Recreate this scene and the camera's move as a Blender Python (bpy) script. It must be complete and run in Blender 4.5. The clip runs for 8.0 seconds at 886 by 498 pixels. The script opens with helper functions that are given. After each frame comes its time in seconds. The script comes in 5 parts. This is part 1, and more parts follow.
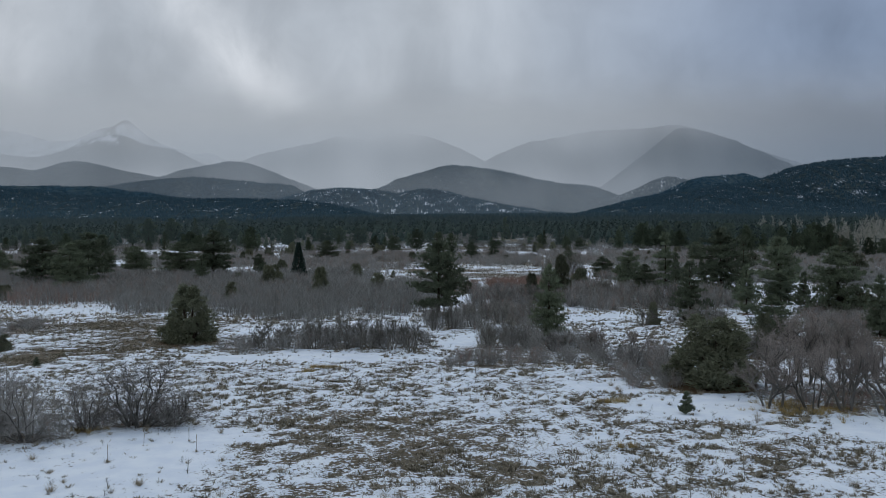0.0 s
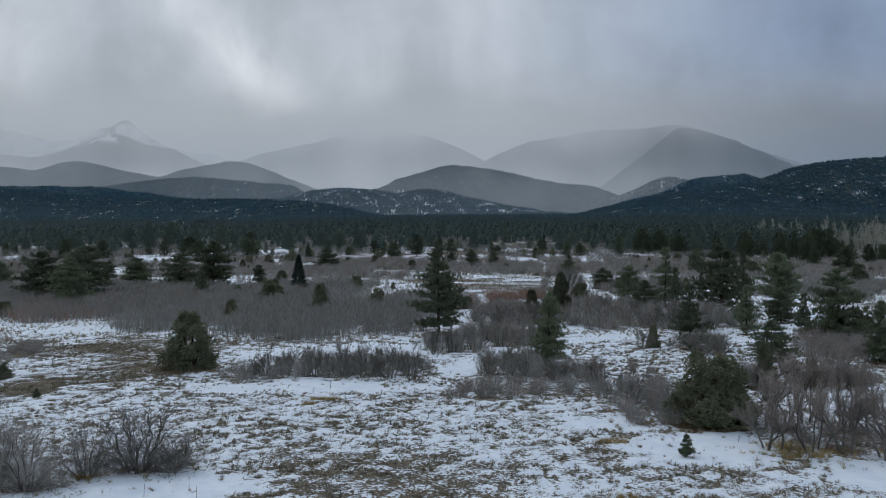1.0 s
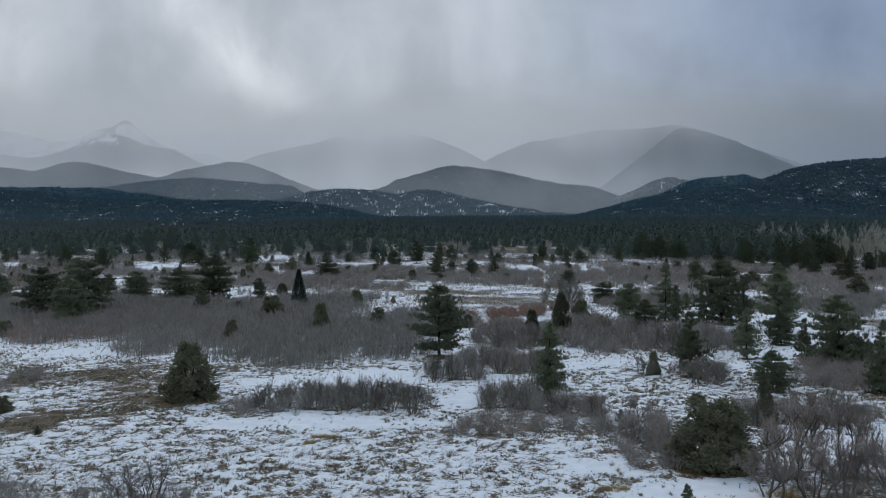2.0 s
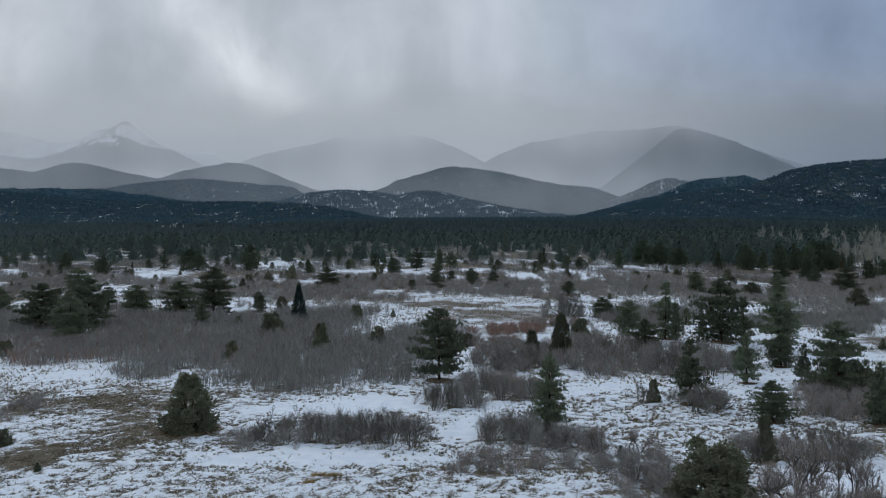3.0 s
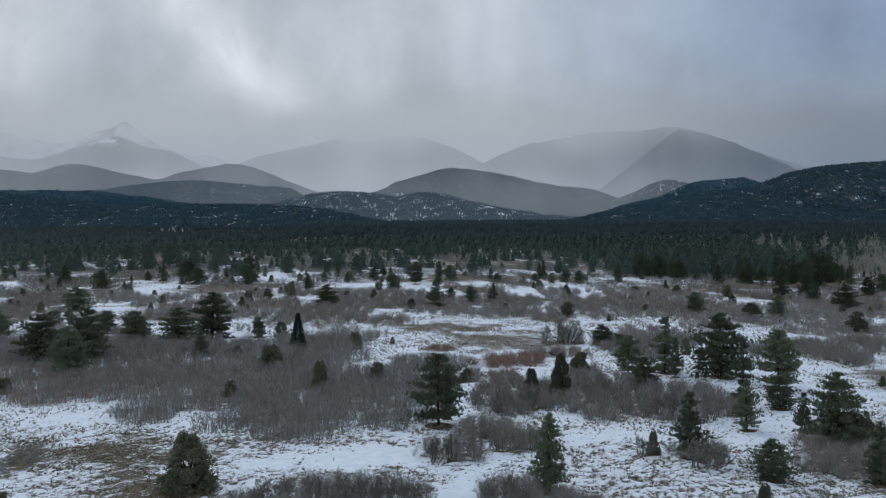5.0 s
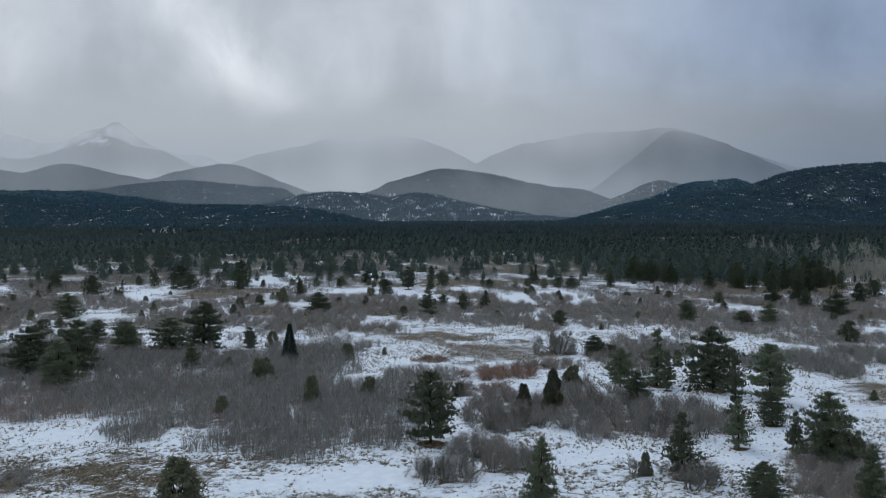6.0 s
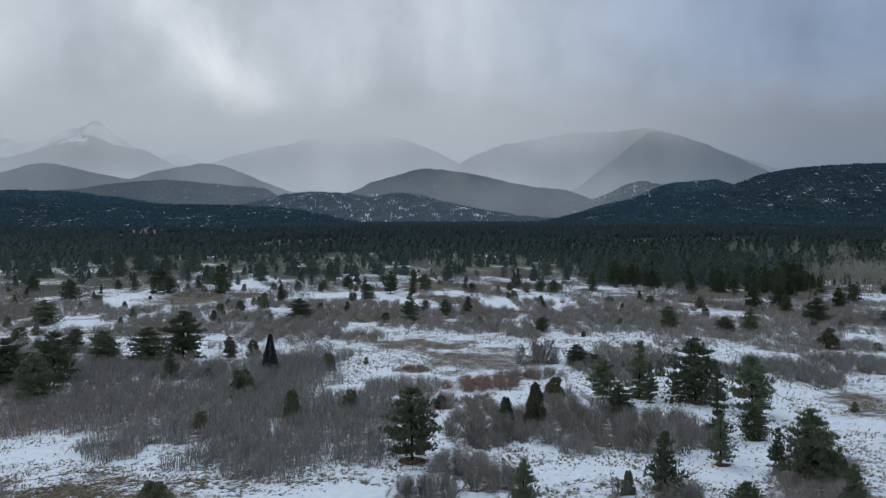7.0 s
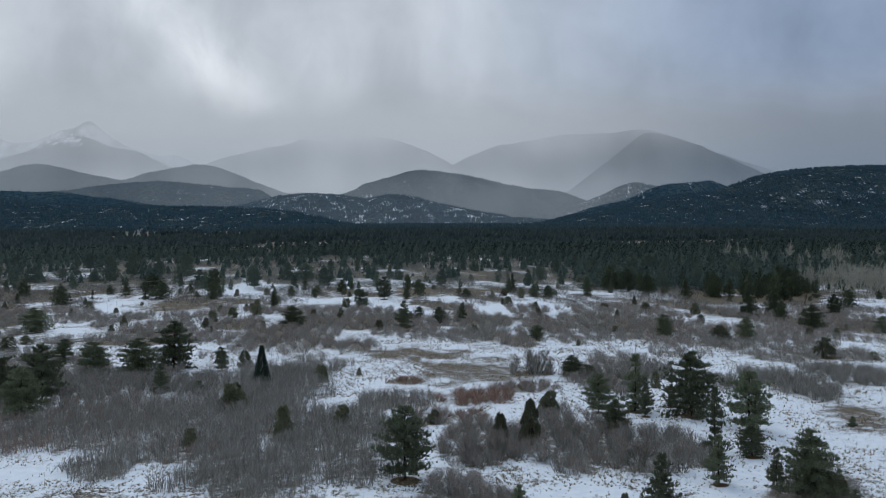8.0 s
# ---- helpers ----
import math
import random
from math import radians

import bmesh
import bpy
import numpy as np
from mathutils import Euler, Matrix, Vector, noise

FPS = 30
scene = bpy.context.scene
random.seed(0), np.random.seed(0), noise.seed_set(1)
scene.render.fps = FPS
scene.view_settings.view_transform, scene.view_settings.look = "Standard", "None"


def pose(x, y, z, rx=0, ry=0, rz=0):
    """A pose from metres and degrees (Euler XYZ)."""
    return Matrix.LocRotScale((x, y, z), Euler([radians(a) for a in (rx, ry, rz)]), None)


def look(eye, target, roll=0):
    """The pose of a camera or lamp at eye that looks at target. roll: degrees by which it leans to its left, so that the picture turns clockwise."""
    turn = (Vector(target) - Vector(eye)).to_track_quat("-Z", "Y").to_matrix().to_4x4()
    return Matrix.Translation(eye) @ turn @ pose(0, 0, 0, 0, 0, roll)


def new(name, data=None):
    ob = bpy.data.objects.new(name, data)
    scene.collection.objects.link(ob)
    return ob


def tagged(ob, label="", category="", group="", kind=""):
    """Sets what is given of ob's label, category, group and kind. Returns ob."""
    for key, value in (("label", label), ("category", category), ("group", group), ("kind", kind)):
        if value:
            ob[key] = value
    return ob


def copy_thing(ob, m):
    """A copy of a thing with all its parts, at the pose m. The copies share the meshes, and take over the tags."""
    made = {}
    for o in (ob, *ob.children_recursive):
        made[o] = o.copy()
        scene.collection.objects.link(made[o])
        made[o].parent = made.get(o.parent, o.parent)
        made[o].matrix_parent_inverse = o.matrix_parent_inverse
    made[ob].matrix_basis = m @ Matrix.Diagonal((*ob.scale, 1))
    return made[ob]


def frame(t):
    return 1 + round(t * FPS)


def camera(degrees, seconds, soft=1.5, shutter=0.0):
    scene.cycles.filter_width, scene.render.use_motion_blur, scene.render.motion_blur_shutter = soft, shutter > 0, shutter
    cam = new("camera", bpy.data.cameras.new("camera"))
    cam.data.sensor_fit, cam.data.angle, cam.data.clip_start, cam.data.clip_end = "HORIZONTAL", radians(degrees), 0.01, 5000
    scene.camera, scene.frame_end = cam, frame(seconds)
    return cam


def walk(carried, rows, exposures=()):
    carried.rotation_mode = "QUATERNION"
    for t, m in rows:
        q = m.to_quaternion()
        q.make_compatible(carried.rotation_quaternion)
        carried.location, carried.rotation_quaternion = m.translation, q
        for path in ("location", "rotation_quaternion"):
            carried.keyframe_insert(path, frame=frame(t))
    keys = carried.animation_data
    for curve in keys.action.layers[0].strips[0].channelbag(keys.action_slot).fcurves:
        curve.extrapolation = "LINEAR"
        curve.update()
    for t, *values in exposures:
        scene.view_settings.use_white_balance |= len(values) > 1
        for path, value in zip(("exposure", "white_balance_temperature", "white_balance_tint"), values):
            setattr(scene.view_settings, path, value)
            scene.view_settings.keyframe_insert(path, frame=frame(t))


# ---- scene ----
cam = camera(55.2, 8.0, soft=0.5)
METRES, EYE, TILT, LEAN, TURN = 17.0, 9.3, 0.0, 0.0, 0.0
ROWS = [
    (0.0, 0.0000, 0.0000, 0.0000, 0.000, 0.000, 0.000),
    (0.5, -0.0003, 0.0006, 0.0478, -0.002, -0.028, -0.015),
    (1.0, -0.0004, 0.0001, 0.1209, -0.002, -0.033, -0.002),
    (1.5, -0.0025, -0.0017, 0.1925, -0.004, -0.041, 0.017),
    (3.0, -0.0030, -0.0012, 0.4026, -0.016, -0.028, 0.040),
    (3.5, -0.0032, -0.0000, 0.4714, -0.024, -0.017, 0.048),
    (4.0, -0.0041, 0.0008, 0.5400, -0.034, -0.017, 0.044),
    (4.5, -0.0039, 0.0042, 0.6082, -0.040, -0.018, 0.041),
    (6.0, -0.0022, 0.0221, 0.7765, -0.580, -0.024, -0.008),
    (6.5, 0.0006, 0.0420, 0.8187, -1.191, -0.033, -0.018),
    (7.0, 0.0037, 0.0689, 0.8663, -1.755, -0.038, -0.017),
    (7.5, 0.0077, 0.1057, 0.9099, -2.097, -0.006, -0.021),
    (8.0, 0.0120, 0.1513, 0.9557, -2.138, 0.019, -0.013),
]
walk(cam, [(t, pose(0, 0, EYE, TILT, LEAN, TURN) @ pose(METRES * x, METRES * y, METRES * z, 90 + pitch, roll, yaw)) for t, x, y, z, yaw, pitch, roll in ROWS],
     [(0.0, -0.1), (1.0, -0.03), (3.0, 0.0), (4.5, 0.04), (6.0, 0.1), (8.0, 0.1)])

# ---------------------------------------------------------------- sky and light
SUN_ELEVATION, SUN_AZIMUTH = 48.0, -28.0      # degrees; azimuth from straight ahead, minus is to the left


class Nodes:
    """Short-hand for wiring shader nodes."""

    def __init__(self, tree):
        self.tree = tree
        tree.nodes.clear()

    def add(self, kind, **props):
        n = self.tree.nodes.new(kind)
        for key, value in props.items():
            if key == "operation":
                n.operation = value
            elif key == "blend_type":
                n.blend_type = value
            elif key == "data_type":
                n.data_type = value
            elif key == "attribute_name":
                n.attribute_name = value
            elif key == "sky_type":
                n.sky_type = value
            elif key == "interpolation_type":
                n.interpolation_type = value
        return n

    def put(self, socket, value):
        if isinstance(value, bpy.types.NodeSocket):
            self.tree.links.new(value, socket)
        elif isinstance(value, (tuple, list)) and len(value) == 3 and socket.type == "RGBA":
            socket.default_value = (*value, 1.0)
        else:
            socket.default_value = value

    def math(self, op, a, b=0.0, c=0.0, clamp=False):
        n = self.add("ShaderNodeMath", operation=op)
        n.use_clamp = clamp
        for i, v in enumerate((a, b, c)):
            self.put(n.inputs[i], v)
        return n.outputs[0]

    def ramp(self, v, lo, hi, to_lo=0.0, to_hi=1.0):
        n = self.add("ShaderNodeMapRange", interpolation_type="SMOOTHSTEP")
        for i, s in enumerate((v, lo, hi, to_lo, to_hi)):
            self.put(n.inputs[i], s)
        return n.outputs[0]

    def mix(self, f, a, b, blend="MIX"):
        n = self.add("ShaderNodeMix", data_type="RGBA", blend_type=blend)
        self.put(n.inputs[0], f)
        self.put(n.inputs[6], a)
        self.put(n.inputs[7], b)
        return n.outputs[2]

    def noise(self, vector, scale, detail=3.0, rough=0.55, distortion=0.0):
        n = self.add("ShaderNodeTexNoise")
        self.put(n.inputs["Vector"], vector)
        for key, v in (("Scale", scale), ("Detail", detail), ("Roughness", rough), ("Distortion", distortion)):
            n.inputs[key].default_value = v
        return n.outputs[0]

    def stretch(self, vector, scale, shift=(0, 0, 0)):
        n = self.add("ShaderNodeMapping")
        self.put(n.inputs["Vector"], vector)
        n.inputs["Scale"].default_value = scale
        n.inputs["Location"].default_value = shift
        return n.outputs[0]

    def split(self, vector):
        n = self.add("ShaderNodeSeparateXYZ")
        self.put(n.inputs[0], vector)
        return n.outputs

    def place(self):
        return self.add("ShaderNodeNewGeometry").outputs["Position"]


def build_world():
    world = bpy.data.worlds.new("overcast_sky")
    world.use_nodes = True
    scene.world = world
    n = Nodes(world.node_tree)
    way = n.add("ShaderNodeTexCoord").outputs["Generated"]
    x, y, z = n.split(way)
    ahead = n.math("MAXIMUM", y, 0.15)
    u, v = n.math("DIVIDE", x, ahead), n.math("DIVIDE", z, ahead)
    front = n.ramp(y, 0.1, 0.5)

    # even cloud, heavier towards the mountains, lighter overhead
    low = n.ramp(z, 0.02, 0.26)
    cloud = n.mix(low, CLOUD_LOW, CLOUD_MID)
    cloud = n.mix(n.ramp(z, 0.3, 0.9), cloud, CLOUD_TOP)
    # bluish gap in the cloud to the right
    blue = n.math("MULTIPLY", n.math("MULTIPLY", n.ramp(u, -0.05, 0.5), n.ramp(v, 0.06, 0.26)), front)
    cloud = n.mix(n.math("MULTIPLY", blue, 0.85), cloud, CLOUD_BLUE)
    dusk = n.math("MULTIPLY", n.math("MULTIPLY", n.ramp(u, 0.15, 0.6), n.ramp(v, 0.22, 0.08)), front)
    cloud = n.mix(n.math("MULTIPLY", dusk, 0.95), cloud, CLOUD_DARK)

    # drifting billows and the long falling veils of a snow shower
    billow = n.noise(n.stretch(way, (3.0, 3.0, 5.0)), 1.6, 4.0, 0.5, 0.4)
    veil = n.noise(n.stretch(way, (11.0, 11.0, 1.6)), 1.3, 2.0, 0.45)
    gain = n.math("ADD", n.ramp(billow, 0.3, 0.7, -0.10, 0.10), n.ramp(veil, 0.3, 0.7, -0.05, 0.05))

    tatter = n.noise(n.stretch(way, (7.0, 7.0, 4.0)), 2.2, 5.0, 0.6, 0.5)
    gain = n.math("ADD", gain, n.ramp(tatter, 0.25, 0.75, -0.05, 0.05))
    light = 0.0

    def glow(cu, cv, tilt, along, across):
        """A soft streak of brighter cloud, leaning by tilt degrees."""
        c, s = math.cos(radians(tilt)), math.sin(radians(tilt))
        du, dv = n.math("SUBTRACT", u, cu), n.math("SUBTRACT", v, cv)
        a = n.math("ADD", n.math("MULTIPLY", du, c / along), n.math("MULTIPLY", dv, s / along))
        b = n.math("ADD", n.math("MULTIPLY", du, -s / across), n.math("MULTIPLY", dv, c / across))
        r = n.math("ADD", n.math("MULTIPLY", a, a), n.math("MULTIPLY", b, b))
        return n.math("MULTIPLY", n.math("POWER", 2.718, n.math("MULTIPLY", r, -1.0)), front)

    for cu, cv, tilt, along, across, amount in STREAKS:
        light = n.math("ADD", light, n.math("MULTIPLY", glow(cu, cv, tilt, along, across), amount))
    cloud = n.mix(1.0, cloud, n.math("ADD", gain, 1.0), "MULTIPLY")
    light = n.math("MULTIPLY", light, n.ramp(tatter, 0.3, 0.7, 0.95, 1.75))
    cloud = n.mix(light, cloud, CLOUD_BRIGHT)

    sky = n.add("ShaderNodeTexSky", sky_type="NISHITA")
    sky.sun_disc = False
    sky.sun_elevation, sky.sun_rotation = radians(SUN_ELEVATION), radians(SUN_AZIMUTH)
    bg_sky, bg_cloud = n.add("ShaderNodeBackground"), n.add("ShaderNodeBackground")
    n.put(bg_sky.inputs[0], sky.outputs[0])
    bg_sky.inputs[1].default_value = 0.05
    n.put(bg_cloud.inputs[0], cloud)
    bg_cloud.inputs[1].default_value = 1.0
    both = n.add("ShaderNodeMixShader")
    both.inputs[0].default_value = 0.94
    n.put(both.inputs[1], bg_sky.outputs[0])
    n.put(both.inputs[2], bg_cloud.outputs[0])
    out = n.add("ShaderNodeOutputWorld")
    n.put(out.inputs[0], both.outputs[0])


CLOUD_LOW = (0.30, 0.33, 0.372)
CLOUD_MID = (0.455, 0.505, 0.57)
CLOUD_TOP = (0.46, 0.565, 0.71)
CLOUD_BRIGHT = (0.83, 0.87, 0.93)
CLOUD_BLUE = (0.20, 0.272, 0.41)
CLOUD_DARK = (0.19, 0.225, 0.28)
# centre (across, up), lean, length, width, strength
STREAKS = [
    (-0.245, 0.222, -48.0, 0.17, 0.032, 0.34),
    (-0.21, 0.17, -58.0, 0.20, 0.10, 0.12),
    (-0.52, 0.25, 80.0, 0.16, 0.07, 0.22),
    (0.07, 0.20, 86.0, 0.12, 0.035, 0.07),
    (-0.09, 0.19, 80.0, 0.10, 0.04, 0.08),
    (0.02, 0.30, 80.0, 0.07, 0.05, 0.10),
    (-0.05, 0.10, 0.0, 0.14, 0.035, 0.10),
]
build_world()

sun_data = bpy.data.lights.new("sun", "SUN")
sun_data.energy, sun_data.angle, sun_data.color = 0.55, radians(30), (1.0, 0.96, 0.9)
sun = new("sun", sun_data)
_e, _a = radians(SUN_ELEVATION), radians(SUN_AZIMUTH)
sun.matrix_world = look((600 * math.sin(_a) * math.cos(_e), 600 * math.cos(_a) * math.cos(_e), 600 * math.sin(_e)), (0, 0, 0))


# ---------------------------------------------------------------- fields over the plan
def hashed(ix, iy, seed):
    h = np.sin(ix * 127.1 + iy * 311.7 + seed * 74.7) * 43758.5453
    return h - np.floor(h)


def value_noise(x, y, size, seed=0):
    """Smooth noise from 0 to 1 with features of that size in metres."""
    x, y = np.asarray(x, float) / size, np.asarray(y, float) / size
    ix, iy = np.floor(x), np.floor(y)
    fx, fy = x - ix, y - iy
    fx, fy = fx * fx * (3 - 2 * fx), fy * fy * (3 - 2 * fy)
    a, b = hashed(ix, iy, seed), hashed(ix + 1, iy, seed)
    c, d = hashed(ix, iy + 1, seed), hashed(ix + 1, iy + 1, seed)
    return (a * (1 - fx) + b * fx) * (1 - fy) + (c * (1 - fx) + d * fx) * fy


def fbm(x, y, size, seed=0, octaves=4):
    total, amount, weight = 0.0, 0.0, 1.0
    for i in range(octaves):
        total = total + weight * value_noise(x, y, size / 2 ** i, seed + 13 * i)
        amount, weight = amount + weight, weight * 0.5
    return total / amount


def clump_dome(x, y, size, seed=0):
    """Rounded clumps scattered over the plan: 1 at the middle of a clump, 0 between clumps; and the way from its middle, in metres."""
    x, y = np.asarray(x, float) / size, np.asarray(y, float) / size
    ix, iy = np.floor(x), np.floor(y)
    best, away_x, away_y = np.full(x.shape, 9.0), np.zeros(x.shape), np.zeros(x.shape)
    for dx in (-1, 0, 1):
        for dy in (-1, 0, 1):
            cx, cy = ix + dx, iy + dy
            px, py = cx + 0.15 + 0.7 * hashed(cx, cy, seed), cy + 0.15 + 0.7 * hashed(cx, cy, seed + 5)
            d = np.hypot(x - px, y - py) / (0.42 + 0.34 * hashed(cx, cy, seed + 9))
            away_x, away_y = np.where(d < best, x - px, away_x), np.where(d < best, y - py, away_y)
            best = np.minimum(best, d)
    return np.sqrt(np.clip(1 - best ** 2, 0, 1)), away_x * size, away_y * size


def smooth(v, lo, hi):
    t = np.clip((np.asarray(v, float) - lo) / (hi - lo), 0, 1)
    return t * t * (3 - 2 * t)


def ground_z(x, y):
    """Height of the plain, which climbs slowly towards the mountains and drops a little to the creek on the right."""
    x, y = np.asarray(x, float), np.asarray(y, float)
    z = 0.45 + 0.0275 * y + 1.5e-5 * np.clip(np.minimum(y, 1400) - 200, 0, None) ** 2
    creek = 0.02 * np.clip(x - 30, 0, None) * smooth(y, 40, 180) * np.where(x > 130, 130 / np.maximum(x, 1), 1)
    far = smooth(y, 120, 600)
    tilt = np.clip(x, -350, 350) * (0.00573 + 0.0000080 * np.clip(y, 0, 700))
    return z - creek + tilt + (fbm(x, y, 26, 3, 3) - 0.5) * 0.35 + (fbm(x, y, 180, 8, 3) - 0.5) * 5 * far


# brush: centre x, y, half widths across and along, height, redness
THICKETS_NEAR = [
    (-7.6, 63.9, 6.3, 3.1, 1.7, 0.00), (-14.3, 62.2, 2.4, 2.4, 1.0, 0.00), (3.6, 55.6, 4.4, 2.6, 1.0, 0.15),
    (4.9, 63.6, 2.5, 2.9, 1.9, 0.00), (1.1, 75.4, 3.2, 2.9, 1.7, 0.00), (6.7, 79.4, 2.8, 4.3, 1.6, 0.10),
    (9.1, 60.5, 3.2, 2.4, 1.5, 0.00), (9.5, 55.1, 3.1, 1.7, 1.1, 0.00), (11.7, 48.6, 1.9, 3.1, 1.3, 0.10),
    (13.2, 54.5, 2.2, 3.8, 1.3, 0.10), (32.3, 69.7, 3.6, 3.2, 1.7, 0.20), (22.5, 73.7, 2.4, 3.3, 1.7, 0.10),
    (21.7, 57.8, 2.0, 1.8, 1.6, 0.10), (-36.8, 73.3, 1.4, 4.8, 1.0, 0.00), (-36.1, 71.9, 1.4, 3.9, 1.2, 0.10),
]
THICKETS_GROVE = [
    (-15.9, 89.6, 7.2, 9.0, 1.9, 0.00), (-8.1, 101.8, 7.0, 16.3, 1.9, 0.00), (-23.5, 113.7, 10.5, 22.1, 1.8, 0.05),
    (-31.7, 92.8, 4.0, 5.8, 1.7, 0.00), (-46.3, 104.3, 6.2, 7.4, 1.7, 0.35), (-37.6, 112.9, 9.9, 13.0, 1.8, 0.10),
    (-20.7, 141.4, 8.9, 19.6, 1.8, 0.00), (-49.4, 139.0, 7.4, 7.5, 1.8, 0.10), (-2.8, 122.7, 5.5, 5.7, 1.6, 0.05),
]
THICKETS_EAST = [
    (11.2, 97.8, 6.4, 6.6, 1.7, 0.15), (20.1, 101.2, 5.4, 8.4, 1.8, 0.10), (28.0, 95.6, 4.6, 8.6, 1.8, 0.05),
    (4.6, 82.9, 3.8, 2.7, 1.6, 0.10), (10.4, 124.9, 6.0, 5.2, 1.1, 0.95), (-0.4, 138.3, 3.6, 2.9, 0.8, 0.90),
    (8.0, 113.6, 2.8, 3.3, 0.8, 0.70), (30.5, 138.3, 5.6, 12.2, 1.6, 0.10), (38.9, 153.2, 5.3, 12.2, 1.6, 0.00),
    (59.6, 133.3, 5.1, 13.1, 1.8, 0.00), (73.7, 142.1, 7.6, 8.4, 1.7, 0.00), (84.9, 169.6, 7.6, 9.9, 1.5, 0.00),
    (69.7, 163.6, 4.5, 9.8, 1.5, 0.00), (67.8, 183.9, 8.7, 10.5, 1.5, 0.00), (52.0, 166.1, 5.6, 5.7, 1.4, 0.00),
]
THICKETS_FAR = [
    (-21.8, 199.3, 5.7, 10.0, 1.7, 0.00), (-13.2, 181.3, 5.9, 5.4, 1.5, 0.10), (14.0, 195.7, 9.1, 12.9, 1.7, 0.00),
    (24.2, 186.9, 5.3, 10.1, 1.7, 0.10), (43.6, 193.1, 9.1, 9.2, 1.6, 0.00), (-33.3, 187.2, 6.9, 14.4, 1.8, 0.10),
    (-77.0, 234.8, 6.2, 13.1, 1.7, 0.00), (-91.9, 237.3, 8.0, 12.0, 1.7, 0.10), (-59.0, 207.7, 5.9, 15.2, 1.8, 0.10),
    (-64.0, 192.0, 7.5, 8.0, 1.7, 0.00), (-106.4, 228.9, 5.2, 18.2, 1.7, 0.00), (-77.7, 191.9, 4.8, 5.2, 1.6, 0.00),
    (-70.2, 276.0, 10.9, 18.1, 1.8, 0.15), (-101.7, 313.9, 4.8, 17.0, 1.7, 0.00), (-8.3, 231.8, 4.9, 11.6, 1.6, 0.00),
]
THICKETS_FARTHER = [
    (-30.9, 259.3, 17.6, 15.0, 1.8, 0.10), (-30.7, 317.4, 12.3, 22.0, 1.8, 0.15), (21.3, 221.9, 4.9, 11.6, 1.6, 0.00),
    (44.3, 218.5, 7.3, 19.4, 1.7, 0.00), (56.9, 212.3, 6.1, 18.7, 1.6, 0.05), (59.4, 295.0, 6.3, 16.5, 1.5, 0.10),
    (68.1, 278.0, 7.1, 21.2, 1.6, 0.00), (20.6, 319.6, 7.4, 25.8, 1.6, 0.60), (33.7, 250.5, 5.2, 15.2, 1.6, 0.10),
    (98.3, 293.9, 9.4, 30.1, 1.7, 0.10), (126.9, 352.3, 19.6, 32.4, 2.0, 0.10), (90.6, 249.6, 5.6, 12.4, 1.5, 0.00),
    (109.4, 217.1, 3.8, 13.7, 1.7, 0.10), (2.7, 324.7, 8.6, 28.8, 1.8, 0.10), (19.8, 412.5, 27.7, 41.3, 1.8, 0.50),
]
THICKETS_MORE = [
    (-45.2, 106.5, 5.9, 7.1, 1.9, 0.15), (-40.2, 120.2, 8.7, 8.0, 1.8, 0.10), (-74.1, 163.2, 4.0, 12.2, 1.8, 0.00), (-73.3, 172.5, 4.6, 8.5, 1.8, 0.00),
    (-52.5, 142.1, 5.1, 6.8, 1.8, 0.10), (-42.6, 144.4, 2.7, 8.8, 1.7, 0.10), (20.7, 100.0, 7.2, 13.1, 1.7, 0.10), (7.4, 98.9, 4.1, 10.2, 1.5, 0.20),
    (30.8, 94.9, 2.1, 9.8, 1.7, 0.10), (35.4, 73.9, 3.2, 6.1, 1.7, 0.20), (5.2, 82.8, 3.3, 4.7, 1.5, 0.15), (2.5, 112.2, 2.9, 5.1, 1.2, 0.20),
    (49.8, 133.1, 3.8, 7.0, 1.5, 0.00), (78.6, 170.9, 4.4, 11.6, 1.5, 0.00), (17.6, 131.1, 6.0, 4.0, 1.2, 0.30), (-47.9, 136.6, 9.4, 10.4, 1.8, 0.05), (-34.0, 137.2, 7.2, 9.3, 1.8, 0.05),
]
THICKETS_OAK_FEET = [
    (-63.3, 131.8, 9.5, 12.7, 1.8, 0.05), (-70.0, 148.4, 8.5, 10.6, 1.8, 0.05), (-56.6, 113.2, 4.7, 5.2, 1.7, 0.2), (39.0, 81.8, 3.9, 3.9, 1.4, 0.1),
    (-13.8, 38.2, 2.3, 0.8, 1.2, 0.0), (-18.1, 35.6, 2.4, 1.2, 1.5, 0.05), (19.6, 42.7, 3.6, 3.2, 0.5, 0.25), (20.9, 145.0, 3.2, 2.2, 2.8, 0.0),
    (25.6, 57.1, 3.0, 1.6, 1.4, 0.1), (16.1, 47.1, 1.6, 1.6, 1.0, 0.1),
]
THICKETS = THICKETS_NEAR + THICKETS_OAK_FEET + THICKETS_MORE + THICKETS_GROVE + THICKETS_EAST + THICKETS_FAR + THICKETS_FARTHER

